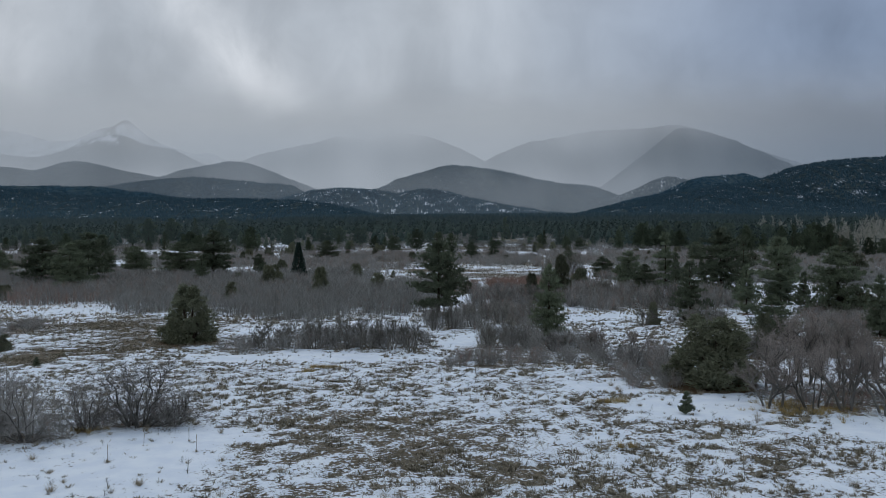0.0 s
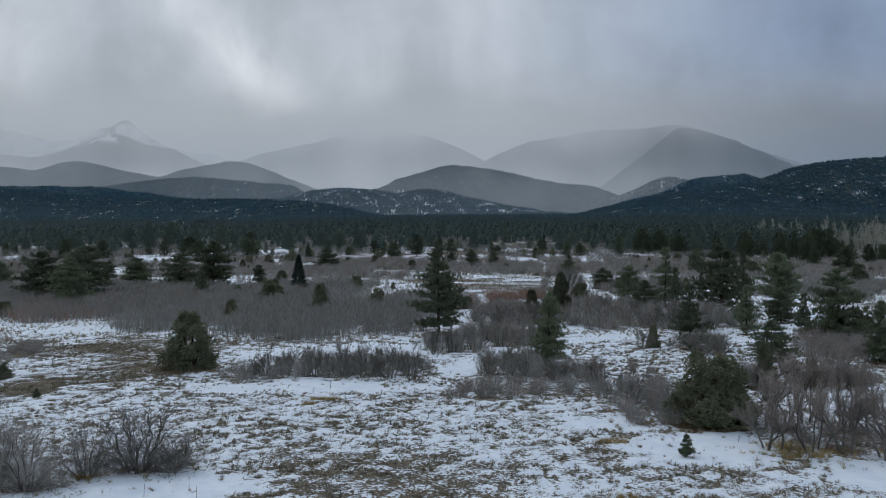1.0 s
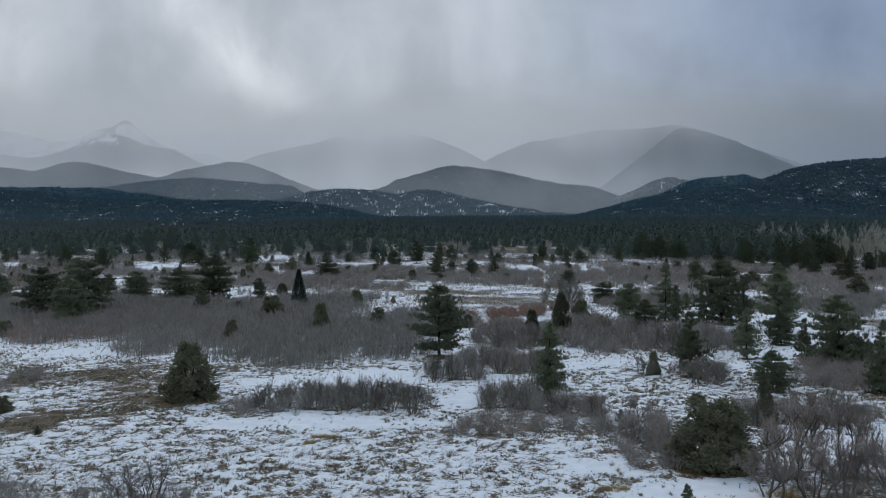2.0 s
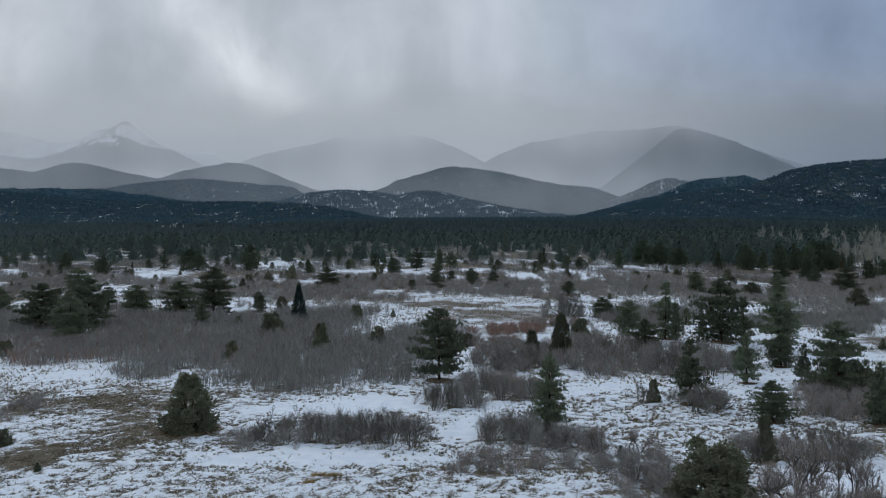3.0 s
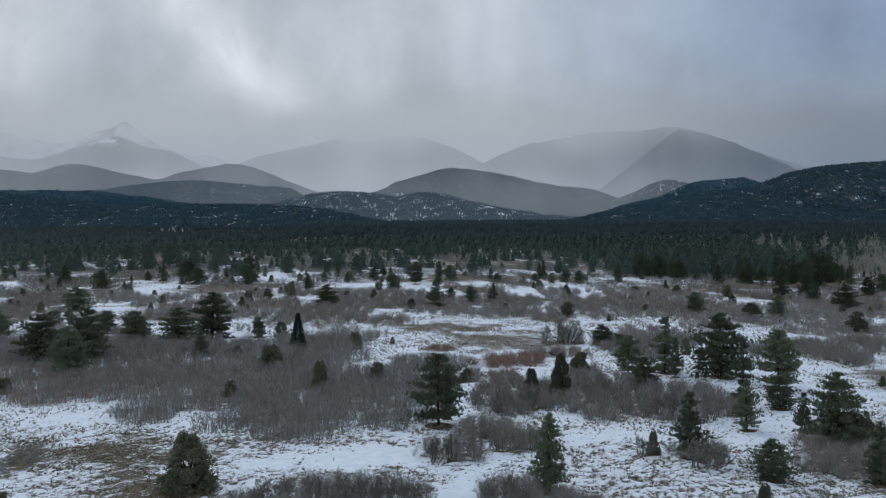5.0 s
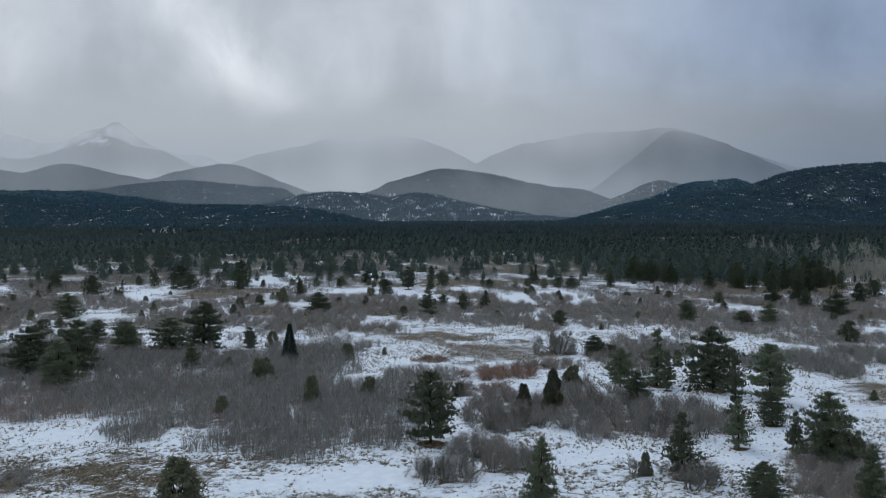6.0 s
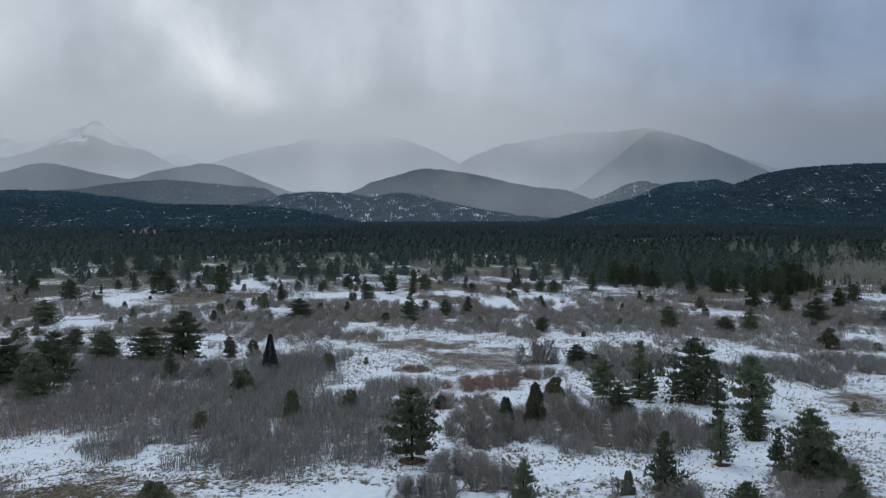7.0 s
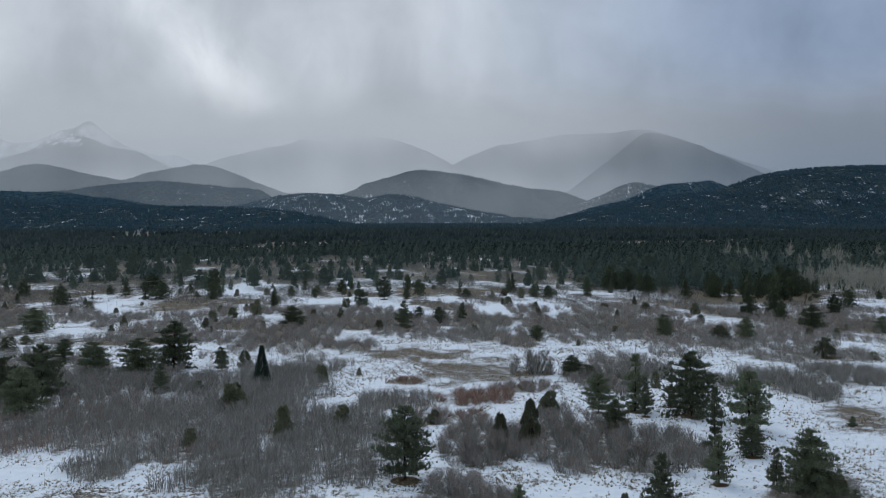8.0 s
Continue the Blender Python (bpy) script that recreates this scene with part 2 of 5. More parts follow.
# trodden or wind-blown grass with little snow: centre x, y, half widths, strength
BARE = [
    (-24.2, 65.5, 4.7, 5.3, 0.90), (-28.2, 57.3, 1.8, 2.2, 0.90), (-3.8, 33.8, 4.5, 6.5, 0.34), (3.0, 32.2, 3.0, 5.0, 0.28),
    (59.6, 110.6, 5.0, 16.9, 0.60), (-1.3, 168.9, 8.3, 9.1, 0.55), (16.7, 146.1, 2.9, 6.1, 0.50), (12.7, 32.7, 1.5, 2.0, 0.30),
    (-30.0, 76.1, 7.7, 7.2, 0.70), (9.0, 149.8, 10.0, 18.0, 0.60),
]
# drifts of clean snow
DRIFTS = [
    (-13.7, 31.9, 6.1, 4.1, 0.5), (-8.1, 57.5, 9.1, 1.8, 0.6), (-7.0, 74.7, 9.1, 3.2, 0.9), (13.4, 41.2, 4.5, 2.6, 0.6),
    (2.0, 66.6, 2.5, 4.0, 0.8), (-34.0, 89.1, 9.3, 3.1, 0.8), (13.9, 80.4, 3.5, 3.0, 0.7), (32.3, 88.1, 5.9, 11.7, 0.4),
    (45.6, 114.4, 5.8, 11.6, 0.5), (-18.3, 35.6, 9.1, 3.0, 0.5), (10.0, 46.8, 5.0, 1.6, 0.5), (19.3, 36.6, 4.0, 2.0, 0.5),
    (23.7, 52.2, 4.9, 2.5, 0.8), (0.0, 130.7, 4.0, 2.5, 0.7), (17.9, 83.2, 2.5, 4.0, 0.7),
]


def ellipse_field(x, y, rows, edge=0.35):
    """The strongest of the ellipses at each place, with ragged rims, and which one it is."""
    best, which = np.zeros_like(x), np.full(x.shape, -1)
    wobble = (fbm(x, y, 4.0, 21, 3) - 0.5) * 0.9
    for i, row in enumerate(rows):
        d = np.hypot((x - row[0]) / row[2], (y - row[1]) / row[3]) / 1.12 + wobble
        s = 1 - smooth(d, 1 - edge, 1 + edge * 0.3)
        which = np.where(s > best, i, which)
        best = np.maximum(best, s)
    return best, which


def wild_brush(x, y):
    """Bands of brush out on the plain, beyond the thickets that can be told apart."""
    n = fbm(x + 0.3 * y, y * 0.5, 11, 33, 3)
    open_land = smooth(y, 150, 210) * smooth(n, 0.455, 0.535)
    left = smooth(-x, 20, 50) * smooth(y, 125, 160) * smooth(n, 0.43, 0.51)
    return np.maximum(open_land, left)


def forest_density(x, y):
    """How closely the valley is wooded."""
    a = x / np.maximum(y, 1)
    edge = 675 - 245 * smooth(a, 0.13, 0.24) - 90 * smooth(fbm(x, y, 90, 41, 2), 0.4, 0.65)
    edge = edge + 70 * smooth(a, 0.45, 0.485)
    dense = smooth(y, edge - 110, edge + 120)
    clumps = smooth(fbm(x, y, 26, 44, 3), 0.46, 0.62) * smooth(y, 330, 470) * 0.26
    creek = smooth(a, 0.30, 0.36) * smooth(y, 270, 300) * smooth(fbm(x, y, 40, 47, 2), 0.3, 0.5) * (1 - smooth(a, 0.475, 0.49) * (1 - smooth(y, 380, 400)))
    glades = 1 - 0.9 * smooth(fbm(x, y * 0.6, 130, 49, 3), 0.60, 0.68) * smooth(y, 600, 700)
    return np.clip(np.maximum(np.maximum(dense, clumps), creek) * glades, 0, 1)


# ---------------------------------------------------------------- materials
def surface(name, colour_of, rough=0.9, bump_of=None, bump=0.3, distance=0.05, spec=0.2):
    """A plain surface whose colour, and relief if any, are wired by the functions given."""
    m = bpy.data.materials.new(name)
    m.use_nodes = True
    n = Nodes(m.node_tree)
    b = n.add("ShaderNodeBsdfPrincipled")
    n.put(b.inputs["Base Color"], colour_of(n))
    b.inputs["Roughness"].default_value = rough
    b.inputs["Specular IOR Level"].default_value = spec
    if bump_of:
        r = n.add("ShaderNodeBump")
        r.inputs["Strength"].default_value, r.inputs["Distance"].default_value = bump, distance
        n.put(r.inputs["Height"], bump_of(n))
        n.put(b.inputs["Normal"], r.outputs[0])
    n.put(n.add("ShaderNodeOutputMaterial").inputs[0], b.outputs[0])
    return m


def varied(dark, light, size, third=None, spread=0.5):
    """Two tones in patches of that size, another per thing or leaf."""
    def colour(n):
        p = n.place()
        c = n.mix(n.ramp(n.noise(p, 1 / size, 4.0, 0.6), 0.35, 0.65), dark, light)
        c = n.mix(n.math("MULTIPLY", n.noise(p, 9 / size, 2.0), 0.35), c, tuple(v * 0.55 for v in dark))
        if third:
            g = n.add("ShaderNodeNewGeometry")
            c = n.mix(n.math("MULTIPLY", g.outputs["Random Per Island"], spread), c, third)
        return c
    return colour


def per_tree(dark, light, size, third, spread=0.6):
    """Like varied, and each tree has a tone of its own."""
    base = varied(dark, light, size, third, spread)

    def colour(n):
        c = base(n)
        r = n.add("ShaderNodeObjectInfo").outputs["Random"]
        return n.mix(1.0, c, n.ramp(r, 0.0, 1.0, 0.72, 1.3), "MULTIPLY")
    return colour


BARK = surface("pine_bark", varied((0.045, 0.03, 0.022), (0.10, 0.07, 0.05), 0.25), 0.95, lambda n: n.noise(n.stretch(n.place(), (9, 9, 2.5)), 3.0), 0.6, 0.03)
OAK_BARK = surface("oak_bark", per_tree((0.105, 0.10, 0.088), (0.205, 0.193, 0.168), 0.3, (0.28, 0.265, 0.23)), 0.95, lambda n: n.noise(n.stretch(n.place(), (14, 14, 4)), 3.0), 0.5, 0.02)
OAK_TWIG = surface("oak_twigs", per_tree((0.235, 0.203, 0.182), (0.35, 0.304, 0.274), 0.5, (0.43, 0.375, 0.335)), 0.95)
OAK_TWIG_DARK = surface("dark_oak_twigs", per_tree((0.19, 0.18, 0.168), (0.29, 0.277, 0.258), 0.5, (0.38, 0.36, 0.335)), 0.95)
OAK_DARK = surface("old_oak_bark", per_tree((0.095, 0.091, 0.084), (0.165, 0.157, 0.144), 0.3, (0.21, 0.20, 0.18)), 0.95, lambda n: n.noise(n.stretch(n.place(), (14, 14, 4)), 3.0), 0.5, 0.02)
FINE_TWIGS = surface("fine_brush_twigs", varied((0.19, 0.183, 0.17), (0.32, 0.31, 0.29), 2.5, (0.50, 0.48, 0.45), 0.6), 0.95)
FAR_TWIGS = surface("far_brush_twigs", varied((0.12, 0.115, 0.105), (0.215, 0.205, 0.19), 6.0, (0.34, 0.325, 0.30), 0.6), 0.95)
TWIGS = surface("brush_stems", varied((0.125, 0.122, 0.114), (0.245, 0.24, 0.224), 2.5, (0.47, 0.46, 0.43), 0.75), 0.95)
TWIGS_RED = surface("red_brush_stems", varied((0.24, 0.145, 0.112), (0.38, 0.245, 0.195), 2.0, (0.42, 0.31, 0.26), 0.6), 0.95)
COTTON = surface("cottonwood_bark", varied((0.30, 0.28, 0.235), (0.45, 0.425, 0.36), 2.0, (0.52, 0.50, 0.43), 0.5), 0.9)
NEEDLES = surface("pine_needles", per_tree((0.098, 0.12, 0.08), (0.148, 0.178, 0.112), 0.9, (0.205, 0.235, 0.152)), 0.75, spec=0.3)
NEEDLES_BLUE = surface("spruce_needles", per_tree((0.026, 0.052, 0.042), (0.045, 0.080, 0.062), 0.8, (0.06, 0.10, 0.08)), 0.75, spec=0.3)
NEEDLES_DEAD = surface("dead_needles", varied((0.09, 0.055, 0.025), (0.16, 0.095, 0.04), 0.8, (0.06, 0.05, 0.03)), 0.9)
JUNIPER = surface("juniper_scales", per_tree((0.098, 0.110, 0.072), (0.155, 0.168, 0.106), 0.6, (0.225, 0.225, 0.15)), 0.8, spec=0.3)
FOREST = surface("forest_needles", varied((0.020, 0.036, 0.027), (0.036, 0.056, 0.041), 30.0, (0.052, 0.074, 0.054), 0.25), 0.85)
# bluer than the near needles: distance haze is put into the colour
HAZY_FOREST = surface("hazy_slope_needles", varied((0.012, 0.030, 0.040), (0.022, 0.046, 0.056), 40.0, (0.036, 0.062, 0.072), 0.6), 0.9)
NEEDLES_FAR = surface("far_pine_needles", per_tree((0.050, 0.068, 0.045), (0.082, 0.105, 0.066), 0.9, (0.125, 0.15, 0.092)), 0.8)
# needle colour of the far valley, blue haze mixed in
HAZY_WOODS = surface("hazy_valley_needles", varied((0.011, 0.024, 0.026), (0.021, 0.037, 0.037), 40.0, (0.030, 0.048, 0.047), 0.6), 0.9)
TURF = surface("tussock_grass", varied((0.12, 0.108, 0.08), (0.25, 0.22, 0.16), 1.2, (0.40, 0.35, 0.26), 0.8), 0.95)
STRAW = surface("dry_grass", varied((0.18, 0.15, 0.105), (0.36, 0.305, 0.22), 1.2, (0.48, 0.425, 0.33), 0.8), 0.9)
STRAW_GOLD = surface("golden_grass", varied((0.36, 0.26, 0.10), (0.50, 0.37, 0.15), 0.6, (0.42, 0.34, 0.2), 0.5), 0.9)
SAGE = surface("grey_sagebrush", varied((0.075, 0.078, 0.066), (0.14, 0.14, 0.12), 0.5, (0.17, 0.165, 0.14), 0.6), 0.9)
STONE = surface("cabin_wall", varied((0.30, 0.27, 0.24), (0.42, 0.39, 0.36), 2.0), 0.9)
SNOW_ROOF = surface("snowy_roof", varied((0.72, 0.75, 0.80), (0.80, 0.82, 0.86), 3.0), 0.7)


def ground_material():
    m = bpy.data.materials.new("snowy_grassland")
    m.use_nodes = True
    n = Nodes(m.node_tree)
    p = n.place()
    snow_a = n.add("ShaderNodeAttribute", attribute_name="snow").outputs["Fac"]
    litter = n.add("ShaderNodeAttribute", attribute_name="litter").outputs["Fac"]
    flat = n.stretch(p, (1, 1, 0))
    tuft = n.noise(flat, 5.2, 4.0, 0.68, 0.2)
    clump = n.noise(flat, 1.1, 3.0, 0.55)
    patch = n.noise(flat, 0.16, 3.0, 0.5)
    spread = n.noise(n.stretch(flat, (1, 0.55, 1), (40, 0, 0)), 0.5, 4.0, 0.65)
    level = n.math("ADD", n.math("ADD", n.math("MULTIPLY", tuft, 0.56), n.math("MULTIPLY", spread, 0.20)), n.math("ADD", n.math("MULTIPLY", clump, 0.18), n.math("MULTIPLY", patch, 0.14)))
    level = n.math("ADD", level, n.math("MULTIPLY", n.math("SUBTRACT", snow_a, 0.5), 0.60))
    cover = n.ramp(level, 0.50, 0.545)
    cover = n.math("MULTIPLY", cover, n.math("SUBTRACT", 1.0, n.ramp(n.math("ADD", litter, n.math("MULTIPLY", n.math("SUBTRACT", tuft, 0.5), 0.9)), 0.35, 0.6)))

    straw = n.mix(n.ramp(n.noise(flat, 7.0, 4.0, 0.65), 0.35, 0.65), (0.10, 0.079, 0.055), (0.26, 0.212, 0.15))
    straw = n.mix(n.math("MULTIPLY", n.ramp(n.noise(flat, 0.5, 3.0), 0.45, 0.65), 0.6), straw, (0.105, 0.098, 0.07))
    straw = n.mix(n.math("MULTIPLY", n.noise(flat, 30.0, 2.0), 0.5), straw, (0.05, 0.042, 0.032))
    duff = n.mix(n.ramp(n.noise(flat, 5.0, 4.0, 0.6), 0.35, 0.65), (0.085, 0.055, 0.03), (0.17, 0.115, 0.062))
    soil = n.mix(n.ramp(litter, 0.15, 0.5), straw, duff)
    white = n.mix(n.ramp(n.noise(flat, 0.9, 4.0), 0.35, 0.65), (0.735, 0.79, 0.862), (0.82, 0.865, 0.91))
    colour = n.mix(cover, soil, white)

    b = n.add("ShaderNodeBsdfPrincipled")
    n.put(b.inputs["Base Color"], colour)
    n.put(b.inputs["Roughness"], n.ramp(cover, 0.0, 1.0, 0.95, 0.65))
    b.inputs["Specular IOR Level"].default_value = 0.15
    r = n.add("ShaderNodeBump")
    r.inputs["Strength"].default_value, r.inputs["Distance"].default_value = 0.6, 0.07
    relief = n.math("ADD", n.math("MULTIPLY", cover, 0.55), n.math("MULTIPLY", n.noise(flat, 3.2, 4.0, 0.6), 0.8))
    n.put(r.inputs["Height"], relief)
    n.put(b.inputs["Normal"], r.outputs[0])
    n.put(n.add("ShaderNodeOutputMaterial").inputs[0], b.outputs[0])
    return m


def slope_material(name, wood_dark, wood_light, speckle, snow, snow_size=60.0, snow_line=9000.0):
    """A mountainside: woods with snow and pale rock between."""
    m = bpy.data.materials.new(name)
    m.use_nodes = True
    n = Nodes(m.node_tree)
    p = n.place()
    # patchy wood tones, their contrast also painting in shading over spurs
    wood = n.mix(n.ramp(n.noise(n.stretch(p, (1.0, 0.35, 0.5)), 0.008, 6.0, 0.68, 0.6), 0.36, 0.64), wood_dark, wood_light)
    wood = n.mix(n.ramp(n.noise(n.stretch(p, (1, 1, 0.4)), 0.10, 3.0, 0.7), 0.42, 0.62), wood, tuple(v * speckle for v in wood_dark))
    streak = n.noise(n.stretch(p, (1.6, 0.22, 0.35)), 1.0 / snow_size * 6, 5.0, 0.7)
    field = n.noise(p, 1.0 / snow_size, 4.0, 0.6)
    high = n.ramp(n.math("ADD", n.split(p)[2], n.ramp(field, 0.3, 0.7, -30.0, 30.0)), snow_line, snow_line + 70.0, 0.0, 0.22)
    white = n.ramp(n.math("ADD", n.math("ADD", n.math("MULTIPLY", streak, 0.6), n.math("MULTIPLY", field, 0.5)), high), 0.70 - snow, 0.84 - snow)
    colour = n.mix(white, wood, (0.80, 0.83, 0.88))
    b = n.add("ShaderNodeBsdfPrincipled")
    n.put(b.inputs["Base Color"], colour)
    b.inputs["Roughness"].default_value = 1.0
    b.inputs["Specular IOR Level"].default_value = 0.0
    n.put(n.add("ShaderNodeOutputMaterial").inputs[0], b.outputs[0])
    return m


# ---------------------------------------------------------------- mesh helpers
class Build:
    """Collects faces for one mesh."""

    def __init__(self):
        self.v, self.f = [], []

    def tube(self, points, radii, sides=5):
        """A tapered round branch along the points, closed at its tip."""
        start = len(self.v)
        prev = None
        for i, p in enumerate(points):
            a = points[min(i + 1, len(points) - 1)] - points[max(i - 1, 0)]
            a.normalize()
            if prev is None:
                prev = a.orthogonal().normalized()
            side = (prev - a * prev.dot(a)).normalized()
            prev = side
            other = a.cross(side)
            for k in range(sides):
                w = 2 * math.pi * k / sides
                self.v.append(p + (side * math.cos(w) + other * math.sin(w)) * radii[i])
        for i in range(len(points) - 1):
            for k in range(sides):
                a, b = start + i * sides + k, start + i * sides + (k + 1) % sides
                self.f.append((a, b, b + sides, a + sides))
        self.f.append(tuple(start + (len(points) - 1) * sides + k for k in range(sides)))

    def blade(self, root, tip, width, normal):
        """A narrow leaf or twig: a triangle with its edge turned by normal."""
        i = len(self.v)
        side = (tip - root).cross(normal)
        if side.length < 1e-6:
            side = Vector((1, 0, 0))
        side = side.normalized() * width * 0.5
        self.v += [root - side, root + side, tip]
        self.f.append((i, i + 1, i + 2))

    def mesh(self, name, material, smooth_it=False):
        me = bpy.data.meshes.new(name)
        me.from_pydata([tuple(v) for v in self.v], [], self.f)
        me.materials.append(material)
        if smooth_it:
            me.polygons.foreach_set("use_smooth", [True] * len(me.polygons))
        me.update()
        return me


def array_mesh(name, verts, tris, material):
    """A mesh from numpy arrays of corners and triangles."""
    me = bpy.data.meshes.new(name)
    me.vertices.add(len(verts))
    me.vertices.foreach_set("co", np.asarray(verts, np.float32).ravel())
    me.loops.add(tris.size)
    me.loops.foreach_set("vertex_index", tris.astype(np.int32).ravel())
    me.polygons.add(len(tris))
    me.polygons.foreach_set("loop_start", np.arange(0, tris.size, 3, dtype=np.int32))
    me.update(calc_edges=True)
    me.materials.append(material)
    return me


def part(name, builder, material, parent, label=""):
    ob = new(name, builder.mesh(name, material) if isinstance(builder, Build) else builder)
    ob.parent = parent
    return tagged(ob, label)


def rnd(a, b):
    return random.uniform(a, b)


def unit():
    while True:
        v = Vector((rnd(-1, 1), rnd(-1, 1), rnd(-1, 1)))
        if 0.05 < v.length < 1:
            return v.normalized()


# ---------------------------------------------------------------- the ground
def graded(lo, hi, step, end_lo, end_hi, growth):
    """Even steps from lo to hi, then ever wider ones out to the ends."""
    mid = list(np.arange(lo, hi + 1e-6, step))
    up, s = [], step
    while (up[-1] if up else mid[-1]) < end_hi:
        s *= growth
        up.append((up[-1] if up else mid[-1]) + s)
    down, s = [], step
    while (down[-1] if down else mid[0]) > end_lo:
        s *= growth
        down.append((down[-1] if down else mid[0]) - s)
    return np.array(down[::-1] + mid + up)


# trees: x, y, height, spread of the crown
PINES_NEAR = [
    (8.2, 65.0, 5.6, 3.1), (33.9, 65.7, 4.6, 2.6), (26.1, 67.1, 3.0, 2.8), (21.5, 73.6, 5.3, 3.1), (35.7, 76.7, 6.3, 4.2), (34.1, 79.9, 4.0, 1.9),
    (29.8, 83.1, 4.5, 2.6), (-0.4, 86.5, 6.9, 4.6), (37.0, 92.7, 3.3, 2.8), (33.0, 93.1, 7.1, 2.9), (24.6, 103.5, 3.7, 2.9), (41.3, 104.1, 6.9, 4.6),
    (-51.0, 115.9, 6.3, 4.6), (30.7, 112.2, 4.8, 2.2), (37.0, 112.4, 7.9, 5.8), (25.1, 114.5, 4.9, 3.2), (30.2, 115.2, 7.2, 4.2), (-59.6, 126.0, 7.0, 5.5),
    (35.9, 117.7, 4.0, 1.9), (-53.1, 127.1, 7.7, 5.2), (-37.7, 132.0, 4.2, 2.4),
]
PINES_MIDDLE = [
    (-45.8, 147.5, 6.0, 5.8), (-53.9, 149.2, 5.3, 5.0), (26.7, 141.4, 3.3, 3.2), (-33.0, 152.2, 3.9, 2.4), (-42.1, 155.2, 7.9, 6.3), (-64.5, 163.1, 4.1, 3.2), (-81.6, 155.9, 4.7, 4.6),
    (27.6, 187.1, 3.0, 3.4), (-90.1, 209.6, 5.6, 6.0), (56.9, 190.7, 5.0, 4.0), (74.5, 188.3, 4.9, 3.3), (-1.5, 205.5, 6.7, 4.0), (-29.3, 214.7, 5.0, 4.8),
    (7.2, 216.2, 4.3, 3.0), (114.4, 204.3, 3.9, 3.1), (13.4, 222.0, 4.7, 2.8), (98.6, 207.3, 6.0, 5.0), (2.3, 228.2, 3.3, 2.5), (74.7, 218.2, 2.5, 1.9),
]
PINES_FAR = [
    (99.6, 226.8, 5.2, 3.2), (-109.0, 271.3, 6.2, 5.1), (-41.2, 259.4, 5.0, 2.6), (95.0, 237.4, 8.5, 5.0), (-14.9, 260.3, 5.2, 3.8), (-128.5, 284.5, 3.3, 1.9),
    (104.9, 244.2, 6.1, 4.1), (121.9, 242.5, 5.9, 3.6), (-85.5, 296.4, 5.5, 5.9), (-9.0, 290.5, 7.1, 4.6), (-1.4, 289.6, 3.4, 2.3), (18.7, 289.5, 3.3, 2.7),
    (138.3, 265.8, 5.5, 5.1), (46.5, 288.3, 4.2, 3.8), (-99.0, 331.4, 6.1, 7.9), (-25.4, 315.3, 4.6, 3.3), (-75.3, 331.4, 7.9, 5.5), (-62.0, 340.8, 8.2, 5.6),
    (86.9, 311.4, 6.8, 6.2), (163.7, 293.1, 3.3, 2.1),
]
PINES_EDGE = [
    (-168.5, 385.3, 5.8, 6.6), (-138.7, 378.2, 4.3, 4.7), (-35.3, 352.4, 7.0, 6.0), (81.9, 320.8, 8.3, 6.3), (-133.5, 384.3, 11.2, 8.2), (77.2, 328.1, 9.1, 7.8),
    (12.8, 352.4, 6.1, 3.7), (-163.5, 406.6, 4.8, 5.4), (-54.5, 381.1, 7.6, 6.0), (-117.2, 400.4, 11.4, 4.7), (-46.9, 380.1, 7.5, 7.5), (-5.6, 374.6, 5.0, 4.5),
    (-164.9, 426.8, 10.5, 5.6), (-134.1, 418.4, 11.6, 8.3), (-108.0, 414.9, 10.4, 8.2), (56.6, 370.5, 6.7, 4.6), (-17.1, 402.1, 4.3, 4.0), (-175.9, 474.8, 8.5, 6.9),
    (-229.1, 504.5, 8.0, 7.4), (-229.0, 534.2, 6.7, 7.8),
]
JUNIPERS_NEAR = [
    (14.8, 46.8, 3.9, 5.6), (21.3, 56.1, 2.9, 1.7), (-31.9, 61.4, 1.2, 1.4), (-19.6, 65.5, 4.3, 4.8), (18.5, 74.6, 2.0, 1.4), (37.7, 75.9, 2.5, 3.1),
    (38.6, 77.7, 2.3, 2.8), (13.6, 97.9, 5.2, 3.1), (10.6, 101.1, 3.0, 2.4), (-14.9, 103.1, 3.9, 3.0), (3.1, 110.0, 1.5, 2.1), (33.4, 111.2, 0.8, 0.7),
    (18.5, 114.6, 3.0, 3.1), (-24.3, 120.5, 3.6, 4.1), (-31.9, 132.0, 1.8, 2.2), (37.7, 131.5, 2.5, 2.0), (-14.3, 140.2, 2.7, 2.7), (29.2, 140.2, 2.0, 3.3),
    (-8.6, 146.0, 1.2, 1.0), (-53.7, 104.0, 2.0, 2.4), (-29.6, 156.1, 2.9, 2.9),
]
JUNIPERS_MIDDLE = [
    (-81.5, 177.8, 2.9, 4.0), (88.9, 162.1, 1.5, 2.2), (80.4, 164.5, 3.8, 4.7), (-82.5, 187.8, 1.9, 3.2), (34.9, 177.7, 1.3, 1.1), (69.3, 189.7, 3.0, 5.2),
    (90.8, 192.3, 2.4, 2.5), (99.4, 196.9, 2.0, 1.9), (-52.0, 227.8, 3.0, 3.1), (-48.7, 236.9, 2.9, 3.2), (-43.4, 243.7, 4.2, 3.6), (-85.6, 252.3, 1.5, 2.0),
    (56.8, 233.8, 2.0, 1.7), (-49.4, 260.2, 1.6, 1.7), (36.5, 250.0, 2.4, 2.3), (-19.8, 262.5, 2.8, 3.5),
]
